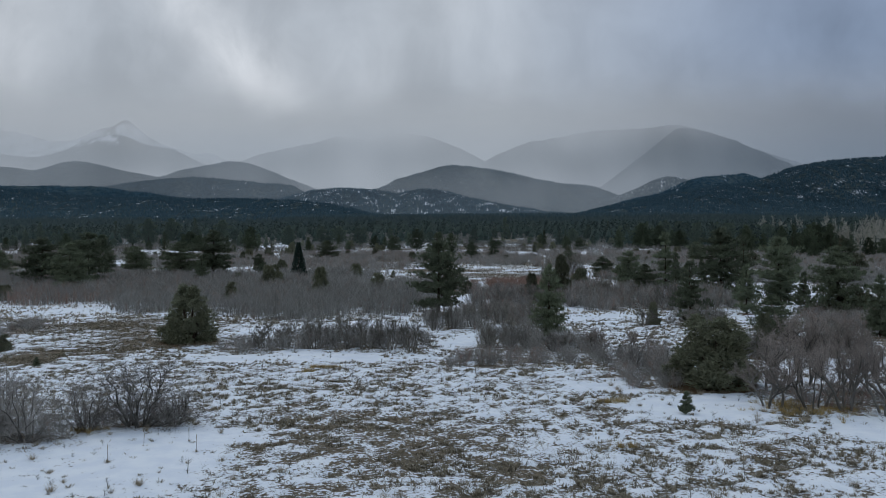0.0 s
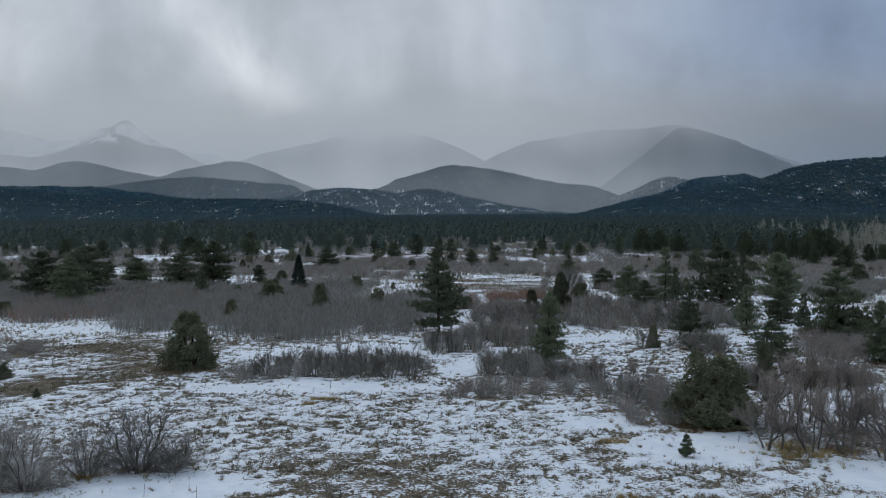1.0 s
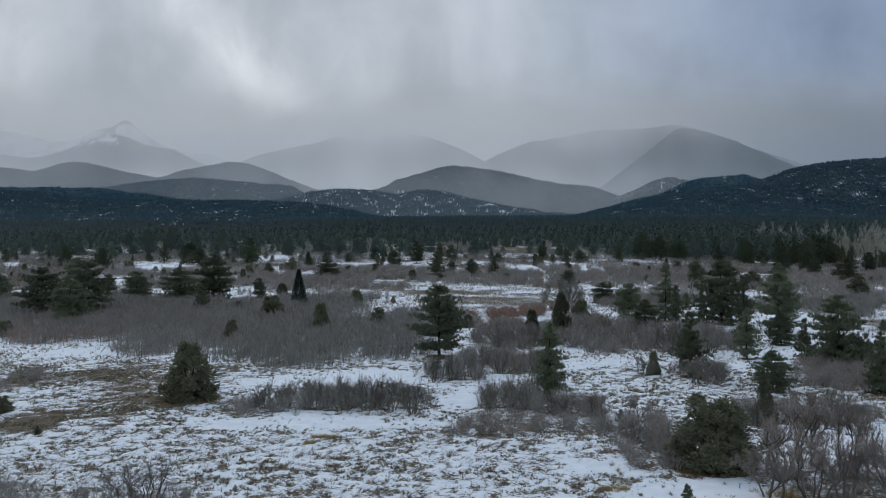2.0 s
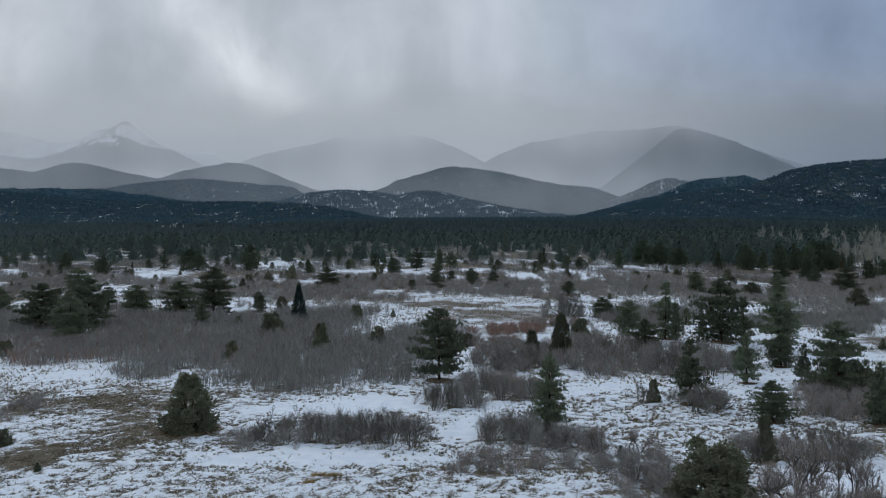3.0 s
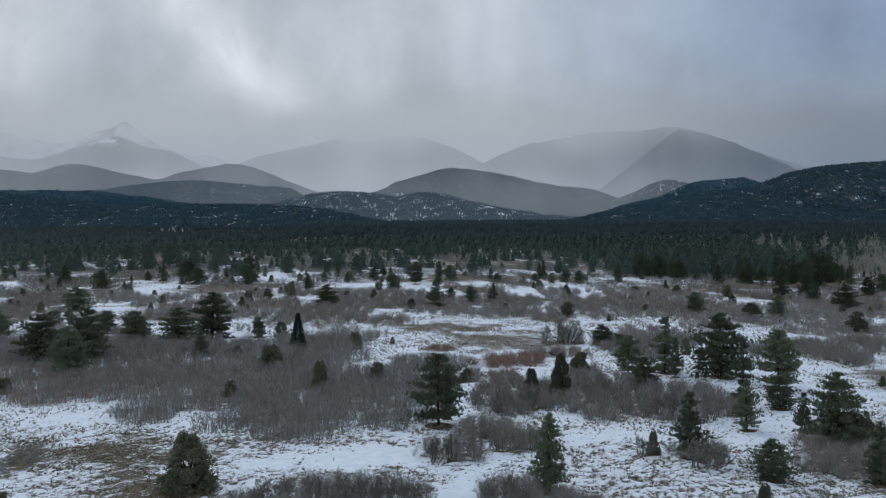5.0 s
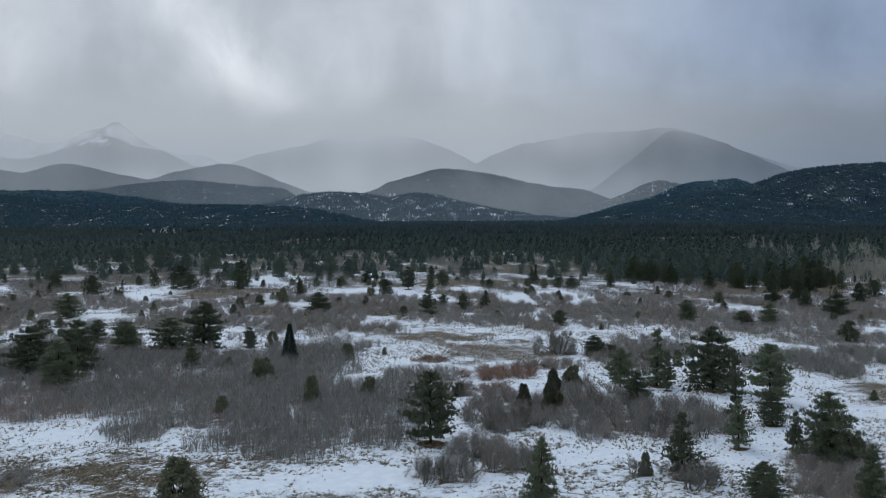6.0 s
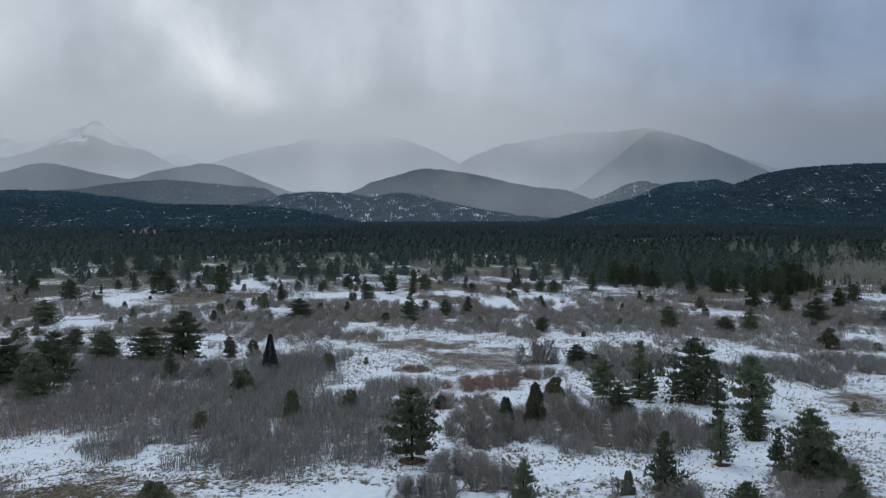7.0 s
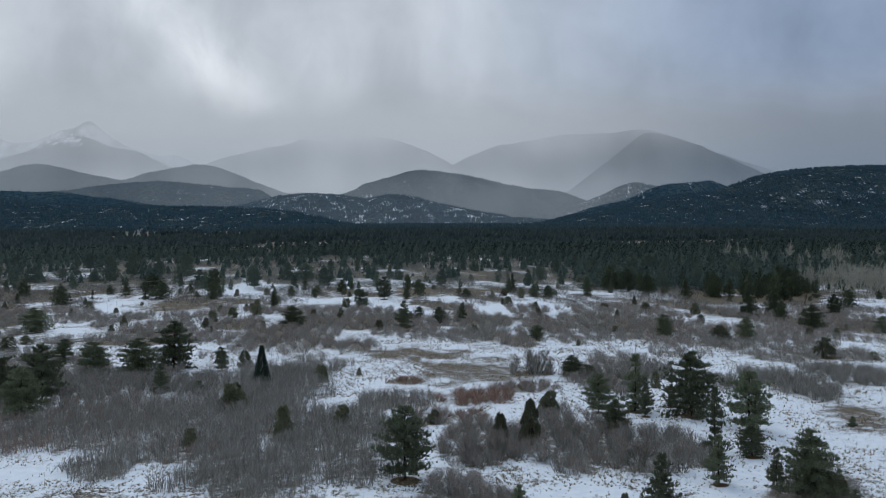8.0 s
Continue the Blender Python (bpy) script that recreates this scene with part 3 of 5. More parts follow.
JUNIPERS_FAR = [
    (81.3, 242.0, 3.2, 3.5), (57.5, 252.2, 2.0, 3.7), (69.2, 250.1, 2.7, 3.8), (28.7, 266.6, 2.0, 1.4), (71.5, 271.2, 2.5, 1.8), (-61.9, 307.3, 2.4, 2.2),
    (-51.5, 310.9, 1.9, 1.9), (-33.8, 311.4, 3.3, 3.9), (32.8, 299.9, 2.6, 2.9), (-84.8, 343.5, 3.2, 4.1), (38.5, 317.7, 2.7, 1.9), (8.9, 332.3, 1.5, 2.6),
    (1.7, 338.9, 2.4, 4.4), (73.9, 373.1, 3.4, 3.7),
]
PINYONS = [(-24.6, 98.6, 2.4, 1.9), (-8.3, 107.8, 2.7, 2.4)]
SPRUCE_AT = (-23.3, 136.8, 6.3, 3.4)
DEAD_PINE_AT = (122.0, 263.4, 5.0, 4.6)
# oaks with bent trunks: x, y, height, spread
OAKS_FRONT = [
    (-17.3, 35.2, 2.9, 4.0), (-19.2, 36.4, 2.8, 3.9), (-13.6, 37.9, 3.0, 5.2), (-15.7, 37.3, 2.2, 3.6), (-12.2, 38.5, 1.7, 2.8), (17.6, 44.6, 3.5, 3.6),
    (15.9, 41.2, 2.7, 2.9), (17.8, 40.8, 3.1, 3.3), (19.3, 40.3, 3.2, 3.5), (20.7, 39.3, 3.3, 3.5), (19.9, 46.8, 3.8, 4.2), (21.4, 45.1, 3.7, 4.0), (22.5, 42.0, 3.3, 3.6),
]
OAKS_MEADOW = [
    (20.7, 56.0, 2.1, 2.3), (22.3, 56.4, 2.0, 2.7), (24.5, 56.9, 2.0, 1.9), (25.9, 55.9, 2.5, 3.3), (27.5, 55.9, 1.7, 2.7), (21.4, 70.5, 2.2, 3.8),
    (23.3, 71.5, 1.7, 2.9), (17.5, 74.0, 2.0, 2.5), (-0.8, 73.0, 2.2, 2.4), (0.7, 73.8, 2.3, 2.2), (2.7, 74.5, 2.2, 3.0), (5.3, 76.1, 2.4, 3.0),
    (7.9, 76.7, 2.2, 3.1), (3.4, 61.3, 2.4, 2.5), (4.9, 62.5, 2.6, 2.5), (6.1, 61.6, 2.5, 2.1), (-13.1, 61.8, 2.3, 2.2), (-11.5, 62.4, 2.4, 2.5),
    (-9.3, 61.7, 2.4, 2.5), (-7.2, 61.6, 2.5, 2.6), (-5.5, 61.3, 2.6, 2.6), (-3.9, 61.0, 2.5, 2.4), (-2.3, 60.6, 2.3, 2.2),
]
OAKS_EAST = [
    (8.1, 59.2, 1.4, 2.4), (10.7, 58.4, 1.8, 2.7), (11.5, 51.3, 1.8, 2.1), (13.3, 50.9, 1.9, 2.1), (13.3, 58.3, 1.6, 2.3), (20.9, 145.0, 4.4, 7.6),
    (6.3, 91.9, 2.8, 3.6), (9.4, 92.8, 2.5, 3.6), (14.1, 91.9, 2.5, 3.6), (23.1, 87.3, 2.9, 3.4), (26.0, 87.1, 3.1, 3.3), (27.8, 87.5, 2.9, 2.8),
    (18.9, 98.1, 2.9, 3.9), (4.0, 80.9, 2.0, 3.1),
]
PINES = PINES_NEAR + PINES_MIDDLE + PINES_FAR + PINES_EDGE
JUNIPERS = JUNIPERS_NEAR + JUNIPERS_MIDDLE + JUNIPERS_FAR


def hummocks(x, y):
    """Low lumps of turf, a hand to a forearm across, on which the snow lies; 0 in the hollows and 1 on top."""
    a = value_noise(0.8 * x + 0.6 * y, 0.8 * y - 0.6 * x, 0.60, 95)
    b = value_noise(0.5 * x - 0.87 * y, 0.5 * y + 0.87 * x, 0.38, 96)
    return 0.55 * a + 0.45 * b


def snow_cover(x, y):
    """How much snow lies at a place (half covered at about 0.5), and how much brush stands there."""
    thick, _ = ellipse_field(x, y, THICKETS)
    thick = np.maximum(thick, wild_brush(x, y) * 0.9)
    bare, drift = np.zeros_like(x), np.zeros_like(x)
    for cx, cy, rx, ry, s in BARE:
        bare = np.maximum(bare, s * (1 - smooth(np.hypot((x - cx) / rx, (y - cy) / ry) + (fbm(x, y, 5, 61, 4) - 0.5) * 2.4, 0.3, 1.5)))
    for cx, cy, rx, ry, s in DRIFTS:
        drift = np.maximum(drift, s * (1 - smooth(np.hypot((x - cx) / rx, (y - cy) / ry) + (fbm(x, y, 4, 67, 3) - 0.5) * 1.4, 0.5, 1.25)))
    woods = forest_density(x, y)
    snow = 0.535 - 0.10 * thick - 0.26 * bare * (1 - drift) + 0.30 * drift * (1 - thick) - 0.60 * woods
    snow = snow + 0.06 * smooth(y, 55, 95) * (1 - thick) * (1 - bare)
    far = smooth(y, 130, 230)
    snow = snow - far * (0.02 + 0.16 * (smooth(fbm(x + 0.4 * y, y * 0.5, 16, 69, 4), 0.36, 0.60) - 0.45)) - 0.10 * smooth(y, 300, 420)
    lumps = 1 - 0.9 * smooth(y, 85, 130)
    snow = snow + (hummocks(x, y) - 0.5) * 0.30 * lumps * (1 - 0.6 * np.minimum(1, drift * 1.3))
    return snow, thick, drift


def build_ground():
    xs = graded(-24, 24, 0.25, -3600, 3600, 1.045)
    ys = graded(22, 74, 0.22, -700, 4950, 1.024)
    gx, gy = np.meshgrid(xs, ys)
    fx, fy = gx.ravel(), gy.ravel()
    near = 1 - smooth(fy, 90, 160)
    snow, thick, drift = snow_cover(fx, fy)
    z = ground_z(fx, fy) + (fbm(fx, fy, 2.4, 5, 3) - 0.5) * 0.16 * near
    z = z + (hummocks(fx, fy) - 0.5) * 0.17 * (1 - smooth(fy, 75, 105)) * (1 - smooth(np.abs(fx), 28, 50)) * (1 - 0.75 * np.minimum(1, drift * 1.3))
    litter = 0.16 * thick * smooth(fbm(fx, fy, 5, 71, 3), 0.4, 0.6)
    for x, y, h, w in PINES:
        r = max(0.8, 0.32 * w)
        litter = np.maximum(litter, 0.9 * (1 - smooth(np.hypot(fx - x, (fy - y + 0.3)) / r, 0.6, 1.4)))
    for x, y, h, w in JUNIPERS + PINYONS:
        litter = np.maximum(litter, 0.8 * (1 - smooth(np.hypot(fx - x, fy - y) / (0.45 * w + 0.2), 0.7, 1.2)))
    for x, y, h, w in OAKS_FRONT + OAKS_MEADOW:
        litter = np.maximum(litter, 0.42 * (1 - smooth(np.hypot(fx - x, fy - y) / (0.3 * w), 0.5, 1.3)))
    cols, rows = len(xs), len(ys)
    i = (np.arange(rows - 1)[:, None] * cols + np.arange(cols - 1)[None, :]).ravel()
    tris = np.concatenate([np.stack([i, i + 1, i + cols + 1], 1), np.stack([i, i + cols + 1, i + cols], 1)])
    me = array_mesh("ground", np.stack([fx, fy, z], 1), tris, ground_material())
    me.polygons.foreach_set("use_smooth", np.ones(len(me.polygons), bool))
    me.attributes.new("snow", "FLOAT", "POINT").data.foreach_set("value", snow.astype(np.float32))
    me.attributes.new("litter", "FLOAT", "POINT").data.foreach_set("value", litter.astype(np.float32))
    return tagged(new("ground", me), "patchy thin snow over dry tan grassland", "ground", kind="structure")


build_ground()


# ---------------------------------------------------------------- mountains and foothills
def crest_line(x, crest, soft, seed):
    """Height of a range's skyline: a softened line over its tops and saddles, with small knobs."""
    cx, cz = zip(*crest)
    line = 0.0
    for k in (-1.0, -0.5, 0.0, 0.5, 1.0):
        line = line + np.interp(x + k * soft, cx, cz) * (0.3 - 0.15 * abs(k)) / 1.05
    return line + (fbm(x, x * 0, soft * 8 + 30, seed, 4) - 0.5) * soft * 0.7


def hill_height(x, y, spec):
    """Height of one range at a place: a crest line at its distance, spurs and gullies running down to its foot."""
    r, depth, foot, rough, seed, soft, crest = spec
    s = np.clip((y - (r - depth)) / depth, 0, None)
    rise = np.where(s < 1, smooth(s, 0, 1) * 0.55 + 0.45 * np.clip(s, 0, 1) ** 1.1, np.clip(1 - (s - 1) * 1.3, 0, 1) ** 1.5)
    spur = (1 - np.abs(2 * fbm(x + 0.35 * y, y * 0.5, depth * 0.55, seed, 4) - 1)) - 0.6
    bend = (fbm(x, y, depth * 0.4, seed + 3, 2) - 0.5) * depth * 0.25 * np.clip(1 - s, 0, 1)
    top = np.clip(crest_line(x + bend, crest, soft, seed + 5) - foot, 0, None)
    fine = (fbm(x, y, depth * 0.09, seed + 7, 4) - 0.5) * rough
    return foot - 40 * (1 - smooth(s, 0, 0.25)) + rise * top * (1 + 0.55 * spur * np.clip(1 - s, 0, 1) ** 0.6) + fine * np.clip(top / 60, 0, 1) * np.clip(abs(1 - s) * 4, 0.25, 1)


def build_hill(name, label, spec, x0, x1, nx, ny, material):
    back = 10
    r, depth = spec[0], spec[1]
    gx, gy = np.meshgrid(np.linspace(x0, x1, nx), np.concatenate([np.linspace(r - depth, r, ny), np.linspace(r, r + depth * 0.7, 10)[1:back]]))
    fx, fy = gx.ravel(), gy.ravel()
    rows = ny + back - 1
    i = (np.arange(rows - 1)[:, None] * nx + np.arange(nx - 1)[None, :]).ravel()
    tris = np.concatenate([np.stack([i, i + 1, i + nx + 1], 1), np.stack([i, i + nx + 1, i + nx], 1)])
    me = array_mesh(name, np.stack([fx, fy, hill_height(fx, fy, spec)], 1), tris, material)
    me.polygons.foreach_set("use_smooth", np.ones(len(me.polygons), bool))
    return tagged(new(name, me), label, "mountain", kind="structure")


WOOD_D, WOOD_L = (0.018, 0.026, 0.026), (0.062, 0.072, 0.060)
# distance, depth, foot, roughness, seed, softness, crest (x, z)
RANGES = {}
RANGES["snow_peak"] = (4850, 360, 340, 46, 101, 16, [(-3376, 763), (-2858, 717), (-2535, 692), (-2373, 659), (-2228, 620), (-2115, 627), (-2018, 672), (-1904, 704), (-1798, 750), (-1710, 672), (-1630, 620), (-1533, 588), (-1419, 549), (-1332, 562), (-1258, 530), (-1177, 485), (-983, 384)])
RANGES["dark_peak"] = (4450, 440, 320, 5, 103, 20, [(-3068, 576), (-2623, 540), (-2326, 511), (-2148, 484), (-2059, 499), (-1970, 528), (-1881, 576), (-1807, 597), (-1718, 612), (-1644, 594), (-1569, 558), (-1480, 543), (-1406, 528), (-1332, 487), (-1258, 451), (-1080, 398), (-843, 339)])
RANGES["round_mountain"] = (4300, 310, 265, 7, 105, 48, [(-1531, 322), (-1301, 379), (-1101, 416), (-1015, 451), (-914, 488), (-814, 520), (-671, 540), (-527, 583), (-384, 603), (-269, 606), (-97, 586), (17, 551), (89, 522), (146, 488), (218, 448), (390, 371), (619, 299)])
RANGES["broad_mountain"] = (4300, 310, 265, 7, 107, 48, [(-11, 328), (161, 436), (247, 482), (347, 525), (462, 560), (591, 577), (705, 603), (791, 617), (1049, 626), (1158, 634), (1250, 620), (1365, 591), (1479, 560), (1623, 511), (1737, 468), (1852, 439), (2339, 399)])
RANGES["east_mountain"] = (3950, 300, 230, 7, 109, 27, [(648, 249), (766, 315), (827, 367), (872, 402), (937, 446), (1030, 523), (1074, 562), (1122, 573), (1201, 562), (1280, 539), (1359, 512), (1438, 478), (1512, 452), (1559, 423), (1609, 407), (1654, 383), (2149, 302)])
RANGES["shoulder_hill"] = (3600, 380, 200, 8, 115, 24, [(-1522, 240), (-1306, 285), (-1186, 314), (-1114, 336), (-1042, 355), (-958, 369), (-893, 379), (-826, 372), (-730, 340), (-634, 300), (-538, 261), (-346, 228)])
RANGES["west_ridge"] = (3400, 340, 185, 8, 113, 23, [(-2117, 302), (-1686, 311), (-1596, 333), (-1528, 354), (-1482, 358), (-1414, 352), (-1346, 338), (-1290, 324), (-1233, 315), (-1165, 302), (-1074, 279), (-938, 245), (-757, 216)])
RANGES["west_hill"] = (3350, 300, 177, 8, 111, 19, [(-2533, 351), (-1974, 340), (-1751, 333), (-1684, 329), (-1628, 324), (-1572, 311), (-1505, 288), (-1416, 257), (-1193, 221)])
RANGES["knoll"] = (2800, 160, 115, 8, 127, 9, [(553, 175), (627, 202), (683, 231), (721, 245), (767, 248), (818, 237), (870, 215), (1001, 189)])
RANGES["middle_hill"] = (3000, 350, 125, 9, 119, 13, [(-328, 187), (-208, 231), (-158, 259), (-108, 271), (-48, 289), (-18, 301), (32, 305), (92, 299), (192, 287), (256, 275), (332, 253), (432, 239), (532, 229), (588, 209), (642, 189), (832, 167)])
RANGES["low_ridge"] = (2950, 300, 131, 8, 117, 10, [(-1542, 198), (-1306, 212), (-1149, 230), (-1031, 249), (-952, 257), (-795, 255), (-696, 247), (-618, 237), (-519, 226), (-488, 208), (-456, 188), (-401, 173), (-244, 145)])
RANGES["rocky_hill"] = (2600, 260, 80, 8, 121, 9, [(-527, 153), (-449, 177), (-380, 191), (-319, 196), (-250, 193), (-189, 188), (-137, 176), (-102, 186), (-68, 196), (-33, 193), (28, 179), (114, 160), (201, 141), (288, 127), (409, 113)])
RANGES["misty_spur"] = (2200, 220, 70, 6, 129, 9, [(-1590, 178), (-1150, 171), (-1003, 171), (-908, 172), (-835, 163), (-761, 152), (-681, 141), (-578, 134), (-446, 124), (-329, 108), (-211, 84)])
RANGES["shoulder_spur"] = (2250, 240, 70, 6, 131, 8, [(234, 71), (324, 89), (414, 114), (504, 140), (579, 158), (624, 179), (657, 194), (714, 201), (789, 209), (822, 203), (864, 186), (1014, 161)])
RANGES["dark_ridge"] = (1700, 420, 50, 5, 123, 5, [(-1342, 137), (-889, 127), (-809, 126), (-762, 118), (-707, 112), (-549, 110), (-356, 106), (-277, 103), (-231, 98), (-186, 89), (-141, 77), (-73, 68), (18, 60), (131, 51)])
RANGES["dark_hill"] = (1870, 620, 50, 6, 125, 5, [(70, 55), (182, 68), (269, 80), (332, 93), (394, 107), (456, 119), (519, 134), (581, 143), (643, 148), (699, 161), (749, 181), (780, 190), (830, 198), (893, 205), (967, 210), (1142, 215), (1578, 220)])
# name, label, extent, grid, snow, snow size
SLOPES = [
    ("snow_peak", "snow-covered rocky peak half lost in cloud", -2800, -900, 260, 50, 0.25, 90),
    ("dark_peak", "dark wooded peak behind thin cloud", -2600, -1000, 220, 40, 0.0, 200),
    ("round_mountain", "rounded wooded mountain veiled by a snow shower", -1900, 900, 240, 40, -0.02, 200),
    ("broad_mountain", "broad wooded mountain veiled by a snow shower", -500, 2600, 240, 40, -0.02, 200),
    ("east_mountain", "steep wooded mountain dimmed by falling snow", 300, 2500, 240, 40, 0.0, 120),
    ("shoulder_hill", "grey wooded hill behind thin cloud", -1900, 100, 200, 34, 0.0, 150),
    ("west_ridge", "grey-green wooded ridge under low cloud", -2300, -100, 220, 34, 0.03, 120),
    ("west_hill", "grey-green wooded hill under low cloud", -2400, -700, 200, 34, 0.03, 120),
    ("middle_hill", "olive-grey wooded hill with a steep end", -700, 1500, 240, 36, 0.04, 90),
    ("knoll", "low rocky knoll dusted with snow", 500, 1100, 120, 30, 0.12, 50),
    ("low_ridge", "long dark wooded ridge with rocky edge", -1900, 100, 220, 34, 0.06, 60),
    ("rocky_hill", "dark wooded foothill with snowy rock slabs", -800, 750, 260, 40, 0.13, 40),
    ("misty_spur", "grey wooded spur at the foot of the ridge", -1600, -100, 220, 30, 0.04, 60),
    ("shoulder_spur", "dark wooded shoulder with snowy flecks", 200, 1050, 200, 34, 0.10, 40),
    ("dark_ridge", "dark pine-covered foothill dusted with snow", -2300, 300, 320, 46, 0.10, 30),
    ("dark_hill", "dark pine-covered hill with snowy clearings", -50, 2600, 320, 56, 0.10, 30),
]
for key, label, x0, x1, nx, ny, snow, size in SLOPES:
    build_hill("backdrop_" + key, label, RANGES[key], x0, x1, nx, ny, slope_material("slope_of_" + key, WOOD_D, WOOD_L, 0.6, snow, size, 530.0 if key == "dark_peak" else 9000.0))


# ---------------------------------------------------------------- glowing sheets for haze, mist and falling snow between the ranges
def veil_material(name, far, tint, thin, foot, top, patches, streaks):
    """A see-through glowing sheet that stands in for haze and falling snow: the share it covers, more towards the
    valley floor, none above the top.
    """
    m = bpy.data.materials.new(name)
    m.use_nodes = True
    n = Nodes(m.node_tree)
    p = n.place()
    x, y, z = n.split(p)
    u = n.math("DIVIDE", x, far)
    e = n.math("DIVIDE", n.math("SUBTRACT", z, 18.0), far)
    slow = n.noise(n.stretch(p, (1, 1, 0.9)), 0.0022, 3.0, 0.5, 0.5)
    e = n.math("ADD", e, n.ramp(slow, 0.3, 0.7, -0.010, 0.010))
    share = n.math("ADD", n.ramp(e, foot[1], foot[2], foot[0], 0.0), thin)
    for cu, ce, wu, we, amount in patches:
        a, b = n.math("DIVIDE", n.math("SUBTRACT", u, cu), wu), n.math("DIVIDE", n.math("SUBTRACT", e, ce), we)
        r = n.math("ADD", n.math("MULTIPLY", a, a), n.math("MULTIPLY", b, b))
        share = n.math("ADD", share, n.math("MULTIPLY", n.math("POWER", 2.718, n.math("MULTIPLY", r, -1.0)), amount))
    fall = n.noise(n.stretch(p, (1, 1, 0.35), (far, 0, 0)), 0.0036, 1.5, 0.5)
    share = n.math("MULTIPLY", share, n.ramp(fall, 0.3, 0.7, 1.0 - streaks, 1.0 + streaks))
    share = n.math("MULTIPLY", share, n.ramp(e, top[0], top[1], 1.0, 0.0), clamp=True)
    # the haze is emission on the sheet; no light source stands here
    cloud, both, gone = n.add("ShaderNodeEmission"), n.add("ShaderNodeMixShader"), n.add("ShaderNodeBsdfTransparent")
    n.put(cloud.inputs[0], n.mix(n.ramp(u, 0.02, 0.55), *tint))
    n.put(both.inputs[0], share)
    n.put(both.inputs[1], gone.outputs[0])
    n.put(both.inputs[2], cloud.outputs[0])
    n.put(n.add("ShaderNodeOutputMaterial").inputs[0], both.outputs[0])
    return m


# glow of the haze sheets, matched to the sky, to the west and to the east
HAZE_GLOW, COLD_GLOW = ((0.385, 0.424, 0.474), (0.199, 0.237, 0.294)), ((0.05, 0.17, 0.32), (0.05, 0.16, 0.31))
NEAR_GLOW = ((0.19, 0.30, 0.36), (0.17, 0.28, 0.34))
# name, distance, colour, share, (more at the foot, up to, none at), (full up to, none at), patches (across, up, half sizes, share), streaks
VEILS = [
    # added close by to lift the dark tone of the valley woods
    ("thin_haze", 335, NEAR_GLOW, 0.042, (0, 0, 1), (0.0, 0.045), [], 0.1),
    ("cold_haze", 1235, COLD_GLOW, 0.048, (0, 0, 1), (0.11, 0.16), [], 0.1),
    ("blue_haze", 1940, COLD_GLOW, 0.055, (0, 0, 1), (0.10, 0.15), [], 0.1),
    ("thin_mist", 2335, HAZE_GLOW, 0.075, (0.0, 0.01, 0.05), (0.06, 0.11), [], 0.2),
    ("low_mist", 2645, HAZE_GLOW, 0.11, (0.05, 0.02, 0.06), (0.08, 0.14), [(-0.36, 0.07, 0.22, 0.06, -0.05), (0.08, 0.065, 0.17, 0.045, 0.21)], 0.25),
    ("valley_mist", 3045, HAZE_GLOW, 0.36, (0.05, 0.04, 0.075), (0.11, 0.17), [(-0.40, 0.07, 0.20, 0.05, -0.10), (0.30, 0.11, 0.16, 0.06, -0.16)], 0.25),
    ("snow_shower", 3642, HAZE_GLOW, 0.20, (0.25, 0.06, 0.10), (0.14, 0.19), [(-0.12, 0.09, 0.10, 0.06, 0.12), (0.18, 0.143, 0.4, 0.026, 0.42), (0.3, 0.11, 0.15, 0.05, 0.05)], 0.3),
    ("heavy_shower", 3985, HAZE_GLOW, 0.46, (0.22, 0.07, 0.11), (0.15, 0.20), [(-0.10, 0.11, 0.10, 0.06, 0.22), (-0.12, 0.14, 0.22, 0.018, 0.2), (-0.38, 0.14, 0.10, 0.03, -0.22), (-0.42, 0.11, 0.14, 0.05, 0.02), (0.0, 0.148, 1.5, 0.028, 0.28), (0.27, 0.11, 0.13, 0.05, -0.18)], 0.2),
    ("cloud_base", 4495, HAZE_GLOW, 0.50, (0.10, 0.08, 0.12), (0.14, 0.22), [(-0.42, 0.14, 0.12, 0.03, -0.22)], 0.2),
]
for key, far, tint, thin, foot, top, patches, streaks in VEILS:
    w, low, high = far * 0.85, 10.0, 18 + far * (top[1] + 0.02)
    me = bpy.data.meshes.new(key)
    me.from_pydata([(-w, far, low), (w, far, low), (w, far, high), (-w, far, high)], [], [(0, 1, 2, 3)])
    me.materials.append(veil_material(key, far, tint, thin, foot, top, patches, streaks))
    tagged(new("backdrop_" + key, me), "glowing see-through sheet in place of haze, mist and falling snow", "falling snow", kind="structure")


# ---------------------------------------------------------------- single trees
def bent_path(a, b, bend, steps):
    """Points from a to b with a wander of that size."""
    out = []
    w = [unit() * bend for _ in range(3)]
    for i in range(steps + 1):
        t = i / steps
        k = math.sin(math.pi * t)
        out.append(a.lerp(b, t) + w[0] * k + w[1] * math.sin(2 * math.pi * t) * 0.5)
    return out


def tuft(crown, at, way, size, blades, spread=0.9, wide=0.17):
    """A brush of needles round a twig's end."""
    for _ in range(blades):
        d = (way + unit() * spread).normalized()
        crown.blade(at - d * size * 0.12, at + d * size * rnd(0.7, 1.15), size * wide * rnd(0.8, 1.25), unit())


